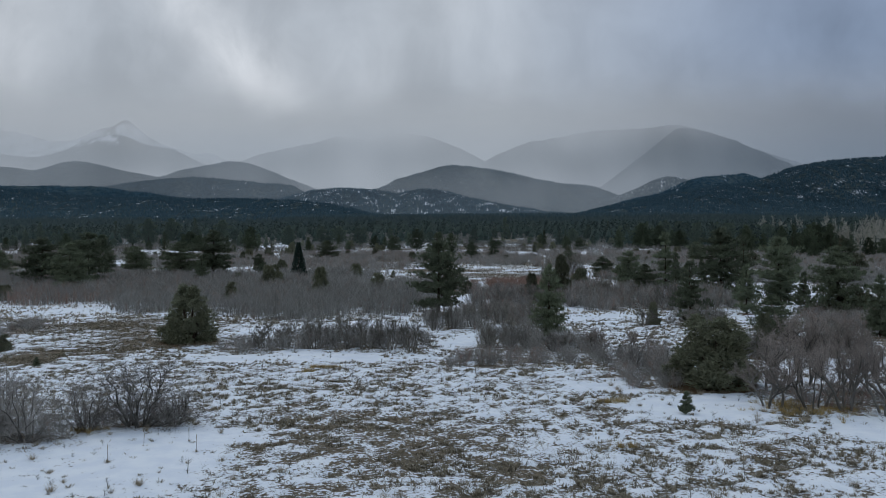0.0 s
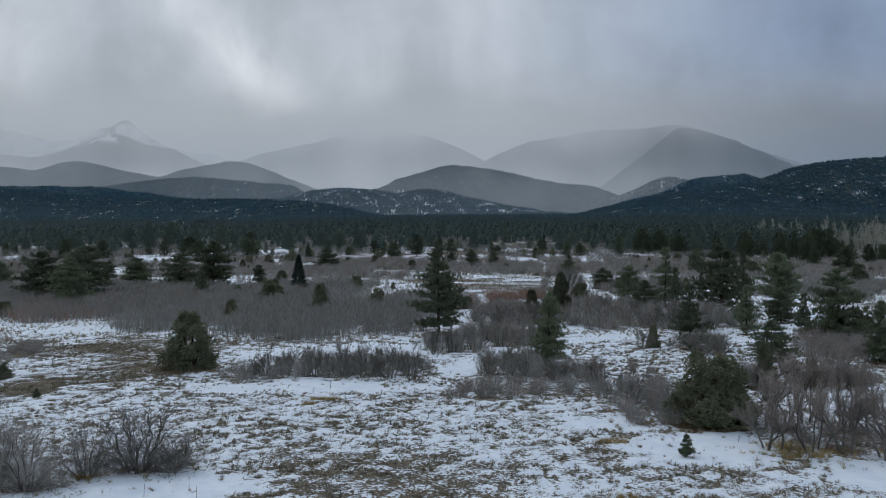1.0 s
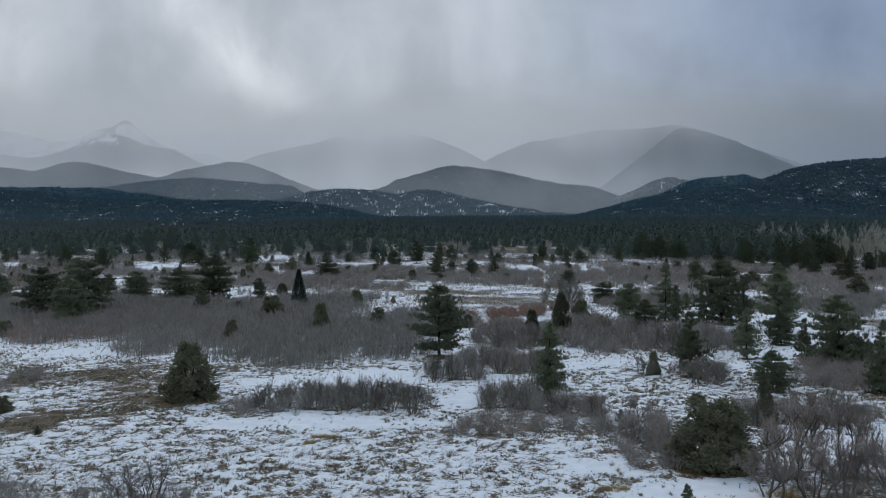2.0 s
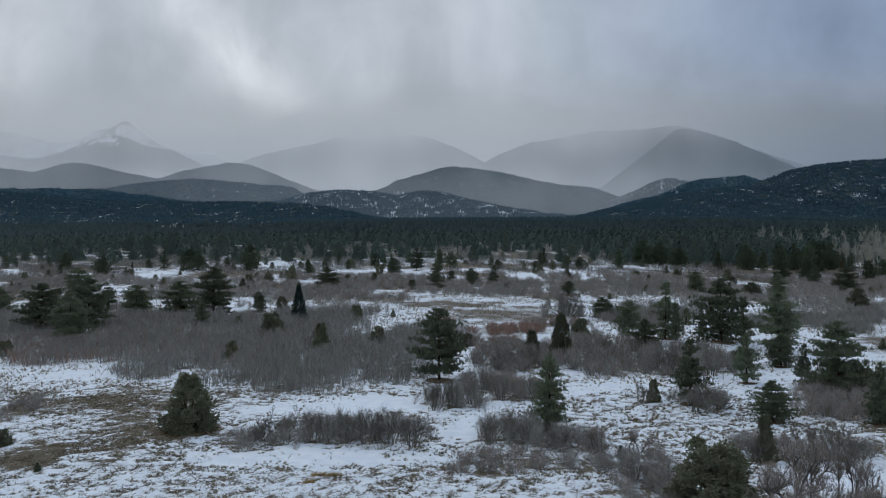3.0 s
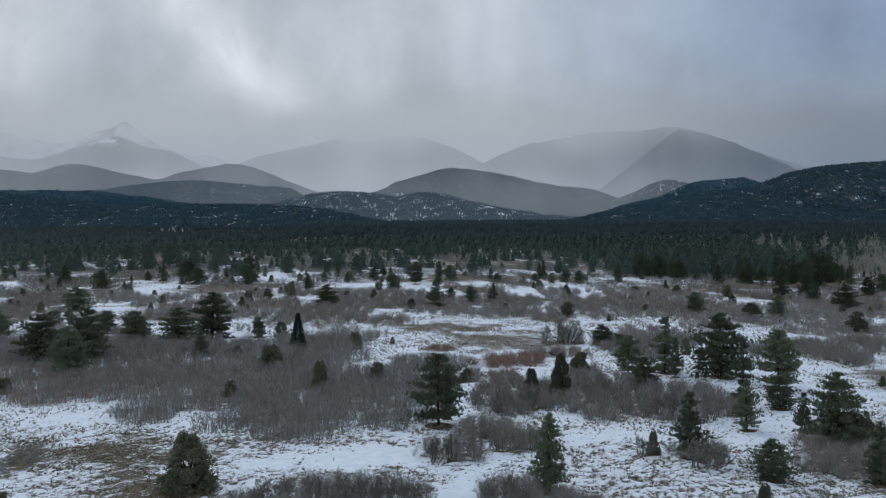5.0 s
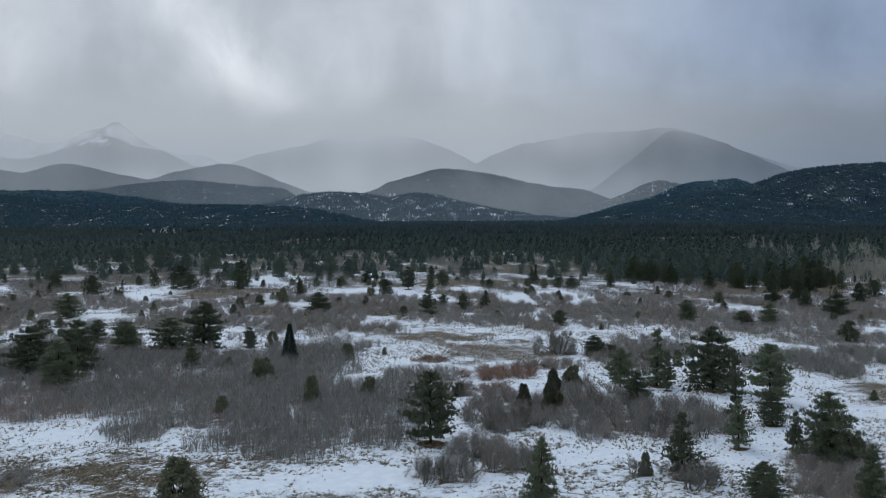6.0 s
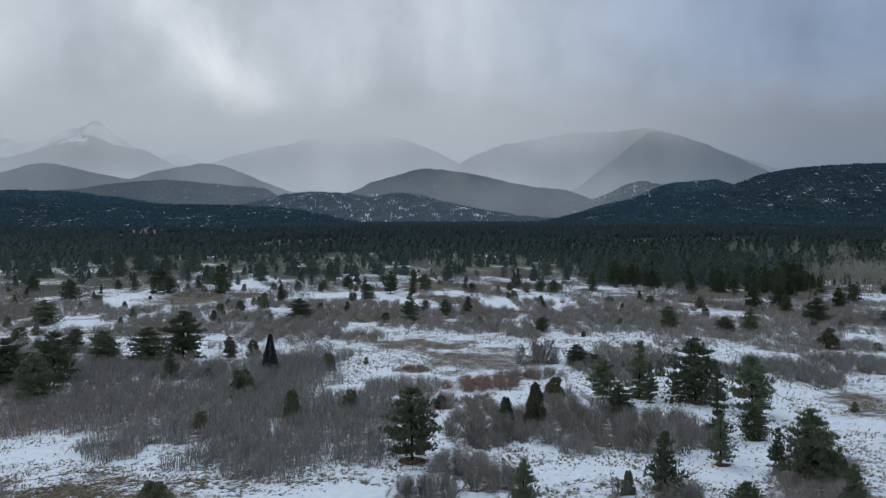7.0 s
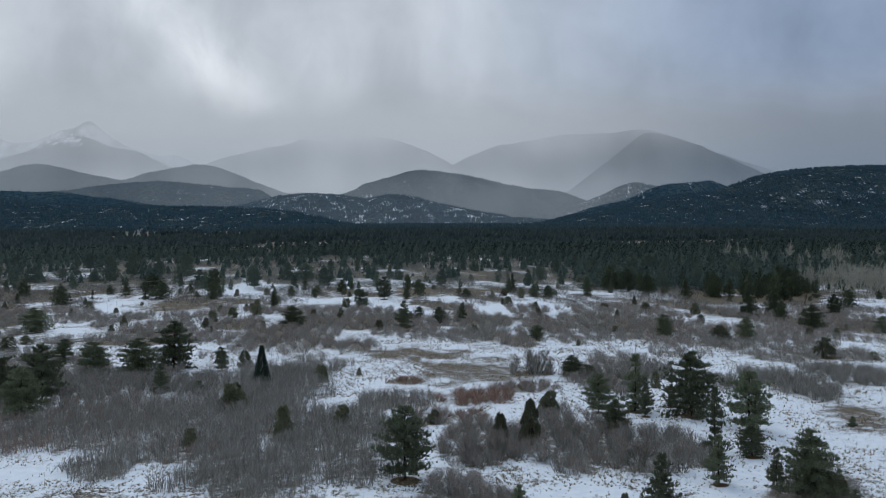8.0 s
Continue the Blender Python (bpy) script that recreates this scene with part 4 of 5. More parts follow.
def pine_tree(style, seed):
    """A ponderosa pine one metre high and one metre across, with open tiers of limbs."""
    random.seed(seed)
    top = new("pine_tree")
    trunk, crown = Build(), Build()
    lean = Vector((rnd(-0.03, 0.03), rnd(-0.03, 0.03), 0))
    stem = lambda t: Vector((lean.x * math.sin(t * 3.0), lean.y * math.sin(t * 2.3), t))
    steps = 12
    trunk.tube([stem(i / steps * 0.97) for i in range(steps + 1)], [0.022 * (1 - i / steps) ** 0.8 + 0.004 for i in range(steps + 1)], 7)
    clear = style["clear"]
    tiers = style["tiers"]
    for k in range(tiers):
        t = clear + (0.965 - clear) * (k + rnd(-0.3, 0.3)) / (tiers - 1)
        t = min(max(t, clear * 0.9), 0.97)
        rel = (t - clear) / (1 - clear)
        reach = style["shape"](rel) * 0.5
        count = random.randint(*style["per_tier"])
        turn = rnd(0, 6.28)
        for j in range(count):
            w = turn + 6.283 * j / count + rnd(-0.45, 0.45)
            far = reach * (rnd(0.5, 1.0) if random.random() < 0.75 else rnd(1.0, 1.22))
            if far < 0.03:
                far = 0.03
            out = Vector((math.cos(w), math.sin(w), 0))
            lift = rnd(-0.55, 0.55) * (0.965 - clear) / tiers
            root = stem(min(max(t + lift, clear * 0.8), 0.97))
            droop = style["droop"] * (1 - rel) - 0.10 * rel
            tip = root + out * far + Vector((0, 0, far * (0.25 - droop) * 0.45))
            mid = root.lerp(tip, 0.55) + Vector((0, 0, -far * 0.06))
            if style.get("limbs", True):
                trunk.tube([root, mid, tip], [0.007 * (1 - 0.6 * rel), 0.005 * (1 - 0.5 * rel), 0.002], 3)
            n = max(2, int(far * style["tufts"]))
            for i in range(n):
                f = 0.18 + 0.86 * (i + rnd(0, 1)) / n
                f = min(f, 1.03)
                at = (root.lerp(mid, f / 0.55) if f < 0.55 else mid.lerp(tip, (f - 0.55) / 0.45))
                at = at + Vector((rnd(-1, 1), rnd(-1, 1), rnd(-0.22, 0.35) * style.get("loose", 1.0))) * far * 0.20
                tuft(crown, at, (out * 0.6 + Vector((0, 0, 0.75))).normalized(), style["needle"] * rnd(0.8, 1.25), style["blades"], 0.9, style.get("wide", 0.17))
    for _ in range(10):
        tuft(crown, stem(rnd(0.9, 0.985)), Vector((0, 0, 1)), style["needle"] * 0.9, style["blades"])
    part("trunk", trunk, BARK, top, "grey-brown trunk with bare limbs")
    part("crown", crown, style.get("needles", NEEDLES), top)
    return top


def cone_shape(rel):
    return (1 - rel) ** 0.75 * (0.65 + 0.35 * min(1, rel * 5)) + 0.05


def full_shape(rel):
    return math.sqrt(max(0.0, 1 - (2 * rel - 0.75) ** 2 * 0.62)) * (1 - 0.45 * rel ** 3)


def gap_shape(rel):
    return cone_shape(rel) * (0.75 + 0.35 * math.sin(rel * 15.0))


PINE_STYLES = [
    dict(clear=0.10, tiers=13, per_tier=(7, 9), shape=full_shape, droop=0.55, tufts=64, needle=0.060, blades=14, loose=1.0),
    dict(clear=0.08, tiers=12, per_tier=(6, 8), shape=gap_shape, droop=0.5, tufts=62, needle=0.062, blades=14, loose=1.0),
    dict(clear=0.14, tiers=12, per_tier=(7, 9), shape=full_shape, droop=0.35, tufts=62, needle=0.061, blades=14, loose=1.0),
    dict(clear=0.12, tiers=11, per_tier=(6, 8), shape=cone_shape, droop=0.4, tufts=52, needle=0.064, blades=14, loose=1.0),
    dict(clear=0.07, tiers=14, per_tier=(7, 9), shape=cone_shape, droop=0.6, tufts=66, needle=0.058, blades=14, loose=1.0),
]


def spruce_tree(seed):
    """A dense narrow spruce, one metre by one."""
    random.seed(seed)
    top = new("spruce_tree")
    trunk, crown = Build(), Build()
    trunk.tube([Vector((0, 0, t)) for t in (0, 0.3, 0.7, 0.98)], [0.02, 0.016, 0.009, 0.002], 6)
    for k in range(30):
        t = 0.04 + 0.94 * k / 29
        reach = 0.5 * (1 - t) ** 0.85 * rnd(0.86, 1.08) + 0.015
        for j in range(11):
            w = 6.283 * (j + rnd(-0.3, 0.3)) / 11 + k
            out = Vector((math.cos(w), math.sin(w), 0))
            for f in (0.35, 0.6, 0.85, 1.0):
                at = Vector((0, 0, t)) + out * reach * f * rnd(0.85, 1.08) + Vector((0, 0, -reach * f * 0.28 + 0.01))
                tuft(crown, at, (out + Vector((0, 0, 0.15))).normalized(), 0.085, 4, 0.7, 0.3)
    part("trunk", trunk, BARK, top)
    part("crown", crown, NEEDLES_BLUE, top)
    return top


def juniper(seed, sprays, pointed, holes, coarse=1.0):
    """A juniper or pinyon, one metre by one, of many lobes of scaly sprays down to the ground."""
    random.seed(seed)
    top = new("juniper")
    trunk, crown = Build(), Build()
    for _ in range(5):
        w = rnd(0, 6.28)
        tip = Vector((math.cos(w) * rnd(0.05, 0.25), math.sin(w) * rnd(0.05, 0.25), rnd(0.5, 0.8)))
        trunk.tube(bent_path(Vector((math.cos(w) * 0.02, math.sin(w) * 0.02, -0.02)), tip, 0.04, 4), [0.03, 0.024, 0.018, 0.012, 0.006], 5)
    lobes = []
    for _ in range(78):
        t = 0.04 + 0.90 * random.random() ** 1.25
        wide = (1 - t) ** pointed * 0.44 * (0.72 + 0.28 * min(1, t * 6))
        w, d = rnd(0, 6.28), wide * rnd(0.55, 0.98)
        lobes.append((Vector((math.cos(w) * d, math.sin(w) * d, t)), rnd(0.06, 0.13) * (1.05 - 0.30 * t)))
    lobes.append((Vector((0, 0, 0.35)), 0.26))
    lobes.append((Vector((0, 0, 0.6)), 0.20))
    per = sprays // len(lobes)
    for c, r in lobes:
        if random.random() < holes:
            continue
        for _ in range(per):
            d = unit()
            at = c + Vector((d.x * r, d.y * r, d.z * r * 1.1)) * rnd(0.5, 1.05)
            if at.z < 0.03:
                at.z = rnd(0.02, 0.06)
            way = (d + Vector((0, 0, 0.55)) + unit() * 0.5).normalized()
            s = rnd(0.03, 0.06) * coarse
            for _ in range(3):
                dd = (way + unit() * 0.55).normalized()
                crown.blade(at, at + dd * s, s * rnd(0.35, 0.6), unit())
    part("trunk", trunk, BARK, top, "shredding grey-brown trunks")
    part("crown", crown, JUNIPER, top)
    return top


def unit_size(top):
    """Scale the parts of a thing so that it is one metre high and one across."""
    pts = np.array([v.co for o in top.children for v in o.data.vertices])
    high = np.percentile(pts[:, 2], 99.7)
    wide = 2 * np.percentile(np.hypot(pts[:, 0], pts[:, 1]), 97)
    for o in top.children:
        o.data.transform(Matrix.Diagonal((1 / wide, 1 / wide, 1 / high, 1)))


def gambel_oak(seed, stems, twigs=3, material=None, name="gambel_oak", stout=1.0):
    """A leafless oak clump, one metre high and one across: crooked grey trunks that fork into fine twigs."""
    random.seed(seed)
    top = new(name)
    made = {}

    def grow(at, way, length, radius, level):
        trunk, fine = made["trunk"], made["fine"]
        steps = 4
        pts, rad, p, d = [at.copy()], [radius], at.copy(), way.copy()
        for i in range(steps):
            d = (d + unit() * 0.34 + Vector((0, 0, 0.07))).normalized()
            p = p + d * length / steps
            pts.append(p.copy())
            rad.append(radius * (1 - 0.55 * (i + 1) / steps))
        if level < 3:
            trunk.tube(pts, rad, 5 if level == 0 else 4 if level == 1 else 3)
        else:
            for i in range(steps):
                fine.blade(pts[i], pts[i + 1] + (pts[i + 1] - pts[i]) * 0.2, max(radius * 1.6, 0.007), unit())
        if level >= 4:
            return
        for k in range(random.randint(2, 3) + (level == 2)):
            i = random.randint(2, steps)
            turn = (d + unit() * (0.75 if level else 0.6) + Vector((0, 0, 0.12))).normalized()
            grow(pts[i], turn, length * rnd(0.55, 0.8), rad[i] * rnd(0.6, 0.8), level + 1)
        if level >= 1:
            for _ in range(twigs):
                q = pts[random.randint(1, steps)]
                fine.blade(q, q + (d + unit() * 1.1 + Vector((0, 0, 0.15))).normalized() * length * rnd(0.4, 0.8), 0.0058, unit())

    fine = Build()
    made["fine"] = fine
    for k in range(stems):
        made["trunk"] = Build()
        w = 6.283 * k / stems + rnd(-0.5, 0.5)
        out = Vector((math.cos(w), math.sin(w), 0))
        grow(out * rnd(0.02, 0.24) + Vector((0, 0, -0.02)), (out * rnd(0.25, 1.15) + Vector((0, 0, 1))).normalized(), rnd(0.27, 0.40), rnd(0.012, 0.024) * stout, 0)
        part("trunk", made["trunk"], material or OAK_BARK, top)
    part("twig_crown", fine, material or OAK_BARK, top)
    unit_size(top)
    return top


def fan_oak(seed, stems):
    """A low leafless oak, one metre by one: many stems fanning out of one foot into a dome of fine dark twigs."""
    random.seed(seed)
    top = new("gambel_oak")
    fine = Build()
    for k in range(stems):
        trunk = Build()
        w = 6.283 * k / stems + rnd(-0.35, 0.35)
        out = Vector((math.cos(w), math.sin(w), 0))
        up = math.sin(rnd(0.08, 1.35))
        reach = rnd(0.82, 1.0)
        tip = out * 0.5 * math.sqrt(max(0.0, 1 - up * up)) * reach + Vector((0, 0, up * 0.96 * reach))
        foot = out * rnd(0.01, 0.10) + Vector((0, 0, -0.03))
        mid = foot * 0.5 + tip * 0.5 + unit() * 0.05 + Vector((0, 0, 0.05))
        pts = [foot, foot * 0.6 + mid * 0.4 + unit() * 0.025, mid, mid * 0.5 + tip * 0.5 + unit() * 0.035, tip]
        r = rnd(0.007, 0.014)
        trunk.tube(pts, [r, r * 0.85, r * 0.6, r * 0.38, r * 0.2], 4)
        for _ in range(14):
            t = rnd(0.4, 3.9)
            i = int(t)
            at = pts[i].lerp(pts[i + 1], t - i)
            along = (pts[i + 1] - pts[i]).normalized()
            d = (along * 0.8 + unit() * 0.8 + Vector((0, 0, 0.22))).normalized()
            long = rnd(0.12, 0.26)
            q = [at]
            for _ in range(3):
                d = (d + unit() * 0.35 + Vector((0, 0, 0.08))).normalized()
                q.append(q[-1] + d * long / 3)
                fine.blade(q[-2], q[-1] + d * 0.01, 0.0048, unit())
            for _ in range(20):
                o = q[random.randint(0, 3)]
                dd = (d + unit() * 0.95 + Vector((0, 0, 0.15))).normalized()
                fine.blade(o, o + dd * rnd(0.05, 0.14), 0.0036, unit())
        part("trunk", trunk, OAK_DARK, top)
    part("twig_crown", fine, OAK_TWIG_DARK, top)
    return top


def grove_oak(seed, stems):
    """An old leafless oak, one metre by one: bare twisted trunks under a broad head of crowded twigs."""
    random.seed(seed)
    top = new("gambel_oak")
    fine = Build()

    def bend(at, way, long, r, steps, wild, lift):
        pts, rad = [at.copy()], [r]
        for i in range(steps):
            way = (way + unit() * wild + Vector((0, 0, lift))).normalized()
            pts.append(pts[-1] + way * long / steps)
            rad.append(r * (1 - 0.5 * (i + 1) / steps))
        return pts, rad, way

    for k in range(stems):
        trunk = Build()
        w = 6.283 * k / stems + rnd(-0.6, 0.6)
        out = Vector((math.cos(w), math.sin(w), 0))
        r = rnd(0.017, 0.026)
        pts, rad, way = bend(out * rnd(0.05, 0.26) + Vector((0, 0, -0.03)), (out * rnd(-0.1, 0.55) + Vector((0, 0, 1))).normalized(), rnd(0.44, 0.60), r, 8, 0.42, 0.10)
        trunk.tube(pts, rad, 6)
        for _ in range(random.randint(4, 5)):
            i = random.randint(5, 8)
            side = unit()
            side.z = abs(side.z) * 0.3
            lp, lr, lw = bend(pts[i], (way * 0.5 + side * 1.1).normalized(), rnd(0.18, 0.34), rad[i] * 0.75, 6, 0.42, 0.14)
            trunk.tube(lp, lr, 4)
            for _ in range(8):
                j = random.randint(1, 6)
                tp, tr, tw = bend(lp[j], (lw * 0.5 + unit() * 1.0 + Vector((0, 0, 0.45))).normalized(), rnd(0.10, 0.22), lr[j] * 0.5, 4, 0.4, 0.1)
                trunk.tube(tp, tr, 3)
                for _ in range(52):
                    o = tp[random.randint(1, 4)]
                    dd = (tw * 0.6 + unit() * 1.2 + Vector((0, 0, 0.3))).normalized()
                    fine.blade(o, o + dd * rnd(0.035, 0.11), 0.0029, unit())
        part("trunk", trunk, OAK_DARK, top)
    part("twig_crown", fine, OAK_TWIG, top, "crowded pinkish-brown twigs")
    unit_size(top)
    return top


def set_down(thing, x, y, height, spread, label, category, group, sink=0.05):
    """One more copy of a thing that was built a metre high and a metre across."""
    z = float(ground_z(x, y)) - sink
    m = Matrix.LocRotScale((x, y, z), Euler((0, 0, rnd(0, 6.283))), (spread, spread, height))
    ob = copy_thing(thing, m)
    ob.matrix_basis = m
    return tagged(ob, label, category, group)


def retire(things):
    """Remove the patterns that the copies were made from."""
    for ob in things:
        for o in (*ob.children_recursive, ob):
            bpy.data.objects.remove(o)


pines = [pine_tree(s, 200 + i) for i, s in enumerate(PINE_STYLES)]
# plainer ones for the distance, with fewer and broader tufts
FAR_STYLES = [dict(s, tiers=s["tiers"], tufts=s["tufts"] * 0.55, blades=7, loose=1.6, needle=s["needle"] * 1.25, wide=0.26, limbs=False, needles=NEEDLES_FAR) for s in PINE_STYLES]
far_pines = [pine_tree(s, 240 + i) for i, s in enumerate(FAR_STYLES)]
distant_pines = [pine_tree(dict(s, tufts=s["tufts"] * 0.6, blades=5, needle=s["needle"] * 1.15, wide=0.34), 280 + i) for i, s in enumerate(FAR_STYLES)]
random.seed(11)
PINE_WORDS = ["dark green ponderosa pine with open limbs", "full dark green ponderosa pine", "slender young dark green pine"]
for rows, where in ((PINES_NEAR, "among oak brush"), (PINES_MIDDLE, "on the snowy plain"), (PINES_FAR, "on the far plain"), (PINES_EDGE, "before the woods")):
    for i, (x, y, h, w) in enumerate(rows):
        if w / h < 0.6:
            k = random.choice((1, 3, 3, 4))
        else:
            k = (0, 2)[i % 2]
        word = PINE_WORDS[2] if h < 4.2 else PINE_WORDS[1] if k in (0, 2) else PINE_WORDS[0]
        set_down((pines if y < 215 else far_pines)[k], x, y, h * 1.06, w * 1.22, word + " " + where, "pine tree", "pines on the plain")

# more pines scattered before the woods, each a tree of its own; those furthest out are joined with the woods
places = []
for _ in range(9000):
    y = rnd(290, 600)
    x = y * rnd(-0.60, 0.62)
    d = float(forest_density(np.array(x), np.array(y)))
    if random.random() < max(0.055 if y < 470 else 0.03, 0.5 * d) * (1 if y < 520 else 0.5) and len(places) < 640:
        h = rnd(5.5, 11) if d > 0.15 else rnd(3, 7.5)
        places.append((y, x, h))
places.sort()
for y, x, h in places[:300]:
    set_down(distant_pines[random.randint(0, 4)], x, y, h, h * rnd(0.55, 0.85), "dark green pine at the edge of the valley woods", "pine tree", "pines before the woods")
FURTHER_PINES = np.array(places[300:])

spruce = spruce_tree(300)
x, y, h, w = SPRUCE_AT
set_down(spruce, x, y, h, w, "dense narrow blue-green spruce rising from brush", "spruce tree", "")

junipers = [juniper(310, 10000, 0.62, 0.04, 0.8), juniper(311, 13000, 0.45, 0.03, 0.72), juniper(312, 5000, 0.40, 0.1), juniper(313, 4500, 0.5, 0.15)]
far_junipers = [juniper(315, 2600, 0.55, 0.05, 1.25), juniper(316, 2600, 0.42, 0.08, 1.25), juniper(317, 2600, 0.38, 0.08, 1.25), juniper(318, 2400, 0.5, 0.1, 1.25)]
small_junipers = [juniper(325, 1000, 0.5, 0.06, 1.9), juniper(326, 1000, 0.4, 0.08, 1.9)]
random.seed(12)
for i, (x, y, h, w) in enumerate(JUNIPERS):
    k = 0 if h > 1.15 * w else random.choice((1, 2, 3))
    if y < 66 and w > 3:
        k = 1 if y < 50 else 0
    word = "broad dark olive-green juniper reaching the ground" if w > h else "upright dark green juniper with dense foliage"
    set_down((junipers if y < 125 else far_junipers)[k], x, y, h * 1.05, w * 1.1, word, "juniper", "junipers on the plain")
for x, y, h, w in PINYONS:
    ob = set_down(junipers[2], x, y, h * 0.8, w * 1.1, "small round-headed pinyon pine on a short stem", "pinyon pine", "round pinyon pines")
    ob.location.z += h * 0.28
count = 0
for _ in range(4000):
    y = rnd(200, 420)
    x = y * rnd(-0.60, 0.60)
    if count < 130 and random.random() < 0.05:
        count += 1
        h = rnd(1.2, 3.0)
        set_down(small_junipers[random.randint(0, 3) % 2], x, y, h, h * rnd(0.8, 1.3), "small dark juniper among far brush", "juniper", "small junipers far out")

oaks = [gambel_oak(330, 9, 9), gambel_oak(331, 11, 9), gambel_oak(332, 8, 10), gambel_oak(333, 12, 8)]
old_oaks = [grove_oak(335, 4), grove_oak(336, 5), grove_oak(337, 4)]
fans = [fan_oak(350, 17), fan_oak(351, 20)]
random.seed(13)
for rows, where in ((OAKS_FRONT, "standing in snow"), (OAKS_MEADOW, "beside the snowy meadow"), (OAKS_EAST, "among lower brush")):
    for x, y, h, w in rows:
        k = random.randint(0, 3)
        stout = y < 48 and x > 0 or 56 < y < 58.5
        set_down(old_oaks[k % 3] if stout else fans[k % 2] if y < 48 or k == 0 else oaks[k], x, y, h * 1.05, w * 1.1, ("old leafless oak with stout twisted trunks " if stout else "leafless grey oak with crooked trunks ") + where, "oak", "leafless oaks", 0.03)

# bare cottonwoods along the creek
cottons = [gambel_oak(340, 6, 10, COTTON, "cottonwood"), gambel_oak(341, 5, 10, COTTON, "cottonwood")]
random.seed(14)
for k in range(34):
    y = rnd(318, 372) if k < 20 else rnd(430, 560)
    x = y * (rnd(0.470, 0.60) if k < 20 else rnd(0.36, 0.62))
    h = rnd(10, 14) if k < 20 else rnd(12, 16)
    set_down(cottons[k % 2], x, y, h, h * rnd(0.7, 0.95), "tall pale leafless cottonwood by the creek", "cottonwood", "cottonwoods by the creek")

sapling = pine_tree(dict(PINE_STYLES[3], clear=0.12, tiers=7, tufts=30, needle=0.16), 260)
sapling.name = "pine_sapling"
for x, y, h, w in ((11.5, 40.1, 1.0, 0.7), (-26.4, 55.0, 0.6, 0.6), (54.9, 105.8, 1.3, 1.1), (12.0, 57.2, 0.8, 0.7)):
    set_down(sapling, x, y, h, w, "knee-high green pine sapling standing in snow", "sapling", "pine saplings")

dead = gambel_oak(345, 1, 4, NEEDLES_DEAD, "dead_pine")
x, y, h, w = DEAD_PINE_AT
set_down(dead, x, y, h * 1.2, w, "dying pine with rusty orange-brown needles", "pine tree", "")
retire(pines + far_pines + distant_pines + [spruce] + junipers + far_junipers + small_junipers + oaks + old_oaks + fans + cottons + [dead, sapling])


# ---------------------------------------------------------------- brush, grass and woods, too many to count
def twig_cloud(x, y, z, h, per, spread, width, seed, away=None, pull=0.0):
    """Stems at the places given, each with twigs: thin triangles, as corner and face arrays. With pull they fan out of the middle of their clump."""
    r = np.random.RandomState(seed)
    n = len(x)
    base = np.stack([x, y, z - 0.05], 1)
    rows = []
    lean = r.normal(0, 0.13, (n, 2))
    tip = base + np.stack([lean[:, 0] * h, lean[:, 1] * h, h * r.uniform(0.8, 1.1, n)], 1)
    if away is not None:
        base[:, :2] -= pull * np.stack(away, 1)
    rows.append((base, tip, np.full(n, width) * r.uniform(0.8, 1.5, n)))
    for k in range(per):
        f = r.uniform(0.12, 0.8, n)[:, None]
        root = base * (1 - f) + tip * f
        long = (h * r.uniform(0.28, 0.55, n))[:, None]
        w = r.uniform(0, 6.283, n)
        out = np.stack([np.cos(w) * spread, np.sin(w) * spread, r.uniform(0.45, 1.0, n)], 1)
        out /= np.linalg.norm(out, axis=1)[:, None]
        end = root + out * long
        end[:, 2] = np.minimum(end[:, 2], z + h * 1.12)
        rows.append((root, end, np.full(n, width * 0.5) * r.uniform(0.7, 1.3, n)))
    verts, tris, at = [], [], 0
    for a, b, w in rows:
        d = b - a
        q = r.normal(0, 1, d.shape)
        side = np.cross(d, q)
        side /= np.linalg.norm(side, axis=1)[:, None] + 1e-9
        side *= w[:, None] * 0.5
        m = len(a)
        verts += [a - side, a + side, b]
        i = np.arange(m)
        tris.append(np.stack([at + i, at + m + i, at + 2 * m + i], 1))
        at += 3 * m
    return np.concatenate(verts), np.concatenate(tris)


def shrub_cloud(x, y, z, h, per, size, seed):
    """Rounded heads of brush seen from afar: short sprays of twigs from the foot up to an even top."""
    r = np.random.RandomState(seed)
    n = len(x) * per
    px, py, pz, ph = (np.repeat(q, per) for q in (x, y, z, h))
    t = r.uniform(0.0, 1.0, n) ** 0.8
    a = np.stack([px + r.normal(0, 0.5, n) * size * 2, py + r.normal(0, 0.5, n) * size * 2, pz + ph * (t - 0.25)], 1)
    w, lean = r.uniform(0, 6.283, n), r.uniform(0.0, 1.1, n)
    d = np.stack([np.cos(w) * lean, np.sin(w) * lean, np.ones(n)], 1)
    d /= np.linalg.norm(d, axis=1)[:, None]
    long = size * r.uniform(0.9, 2.0, n)
    b = a + d * long[:, None]
    turn = r.uniform(0, 6.283, n)
    side = np.stack([np.cos(turn), np.sin(turn), 0.3 * np.sin(w)], 1) * (size * 0.22 * r.uniform(0.6, 1.3, n))[:, None]
    i = np.arange(n)
    return np.concatenate([a - side, a + side, b]), np.stack([i, n + i, 2 * n + i], 1)


def shrub_object(name, x, y, h, per, size, seed, material, label):
    v, t = shrub_cloud(x, y, ground_z(x, y), h, per, size, seed)
    return tagged(new(name, array_mesh(name, v, t, material)), label, "brush", kind="stuff")


def scatter(x0, x1, y0, y1, number, seed, fan=False):
    r = np.random.RandomState(seed)
    y = r.uniform(y0, y1, number) if not fan else np.sqrt(r.uniform(y0 ** 2, y1 ** 2, number))
    x = r.uniform(x0, x1, number) * (y if fan else 1)
    return x, y, r


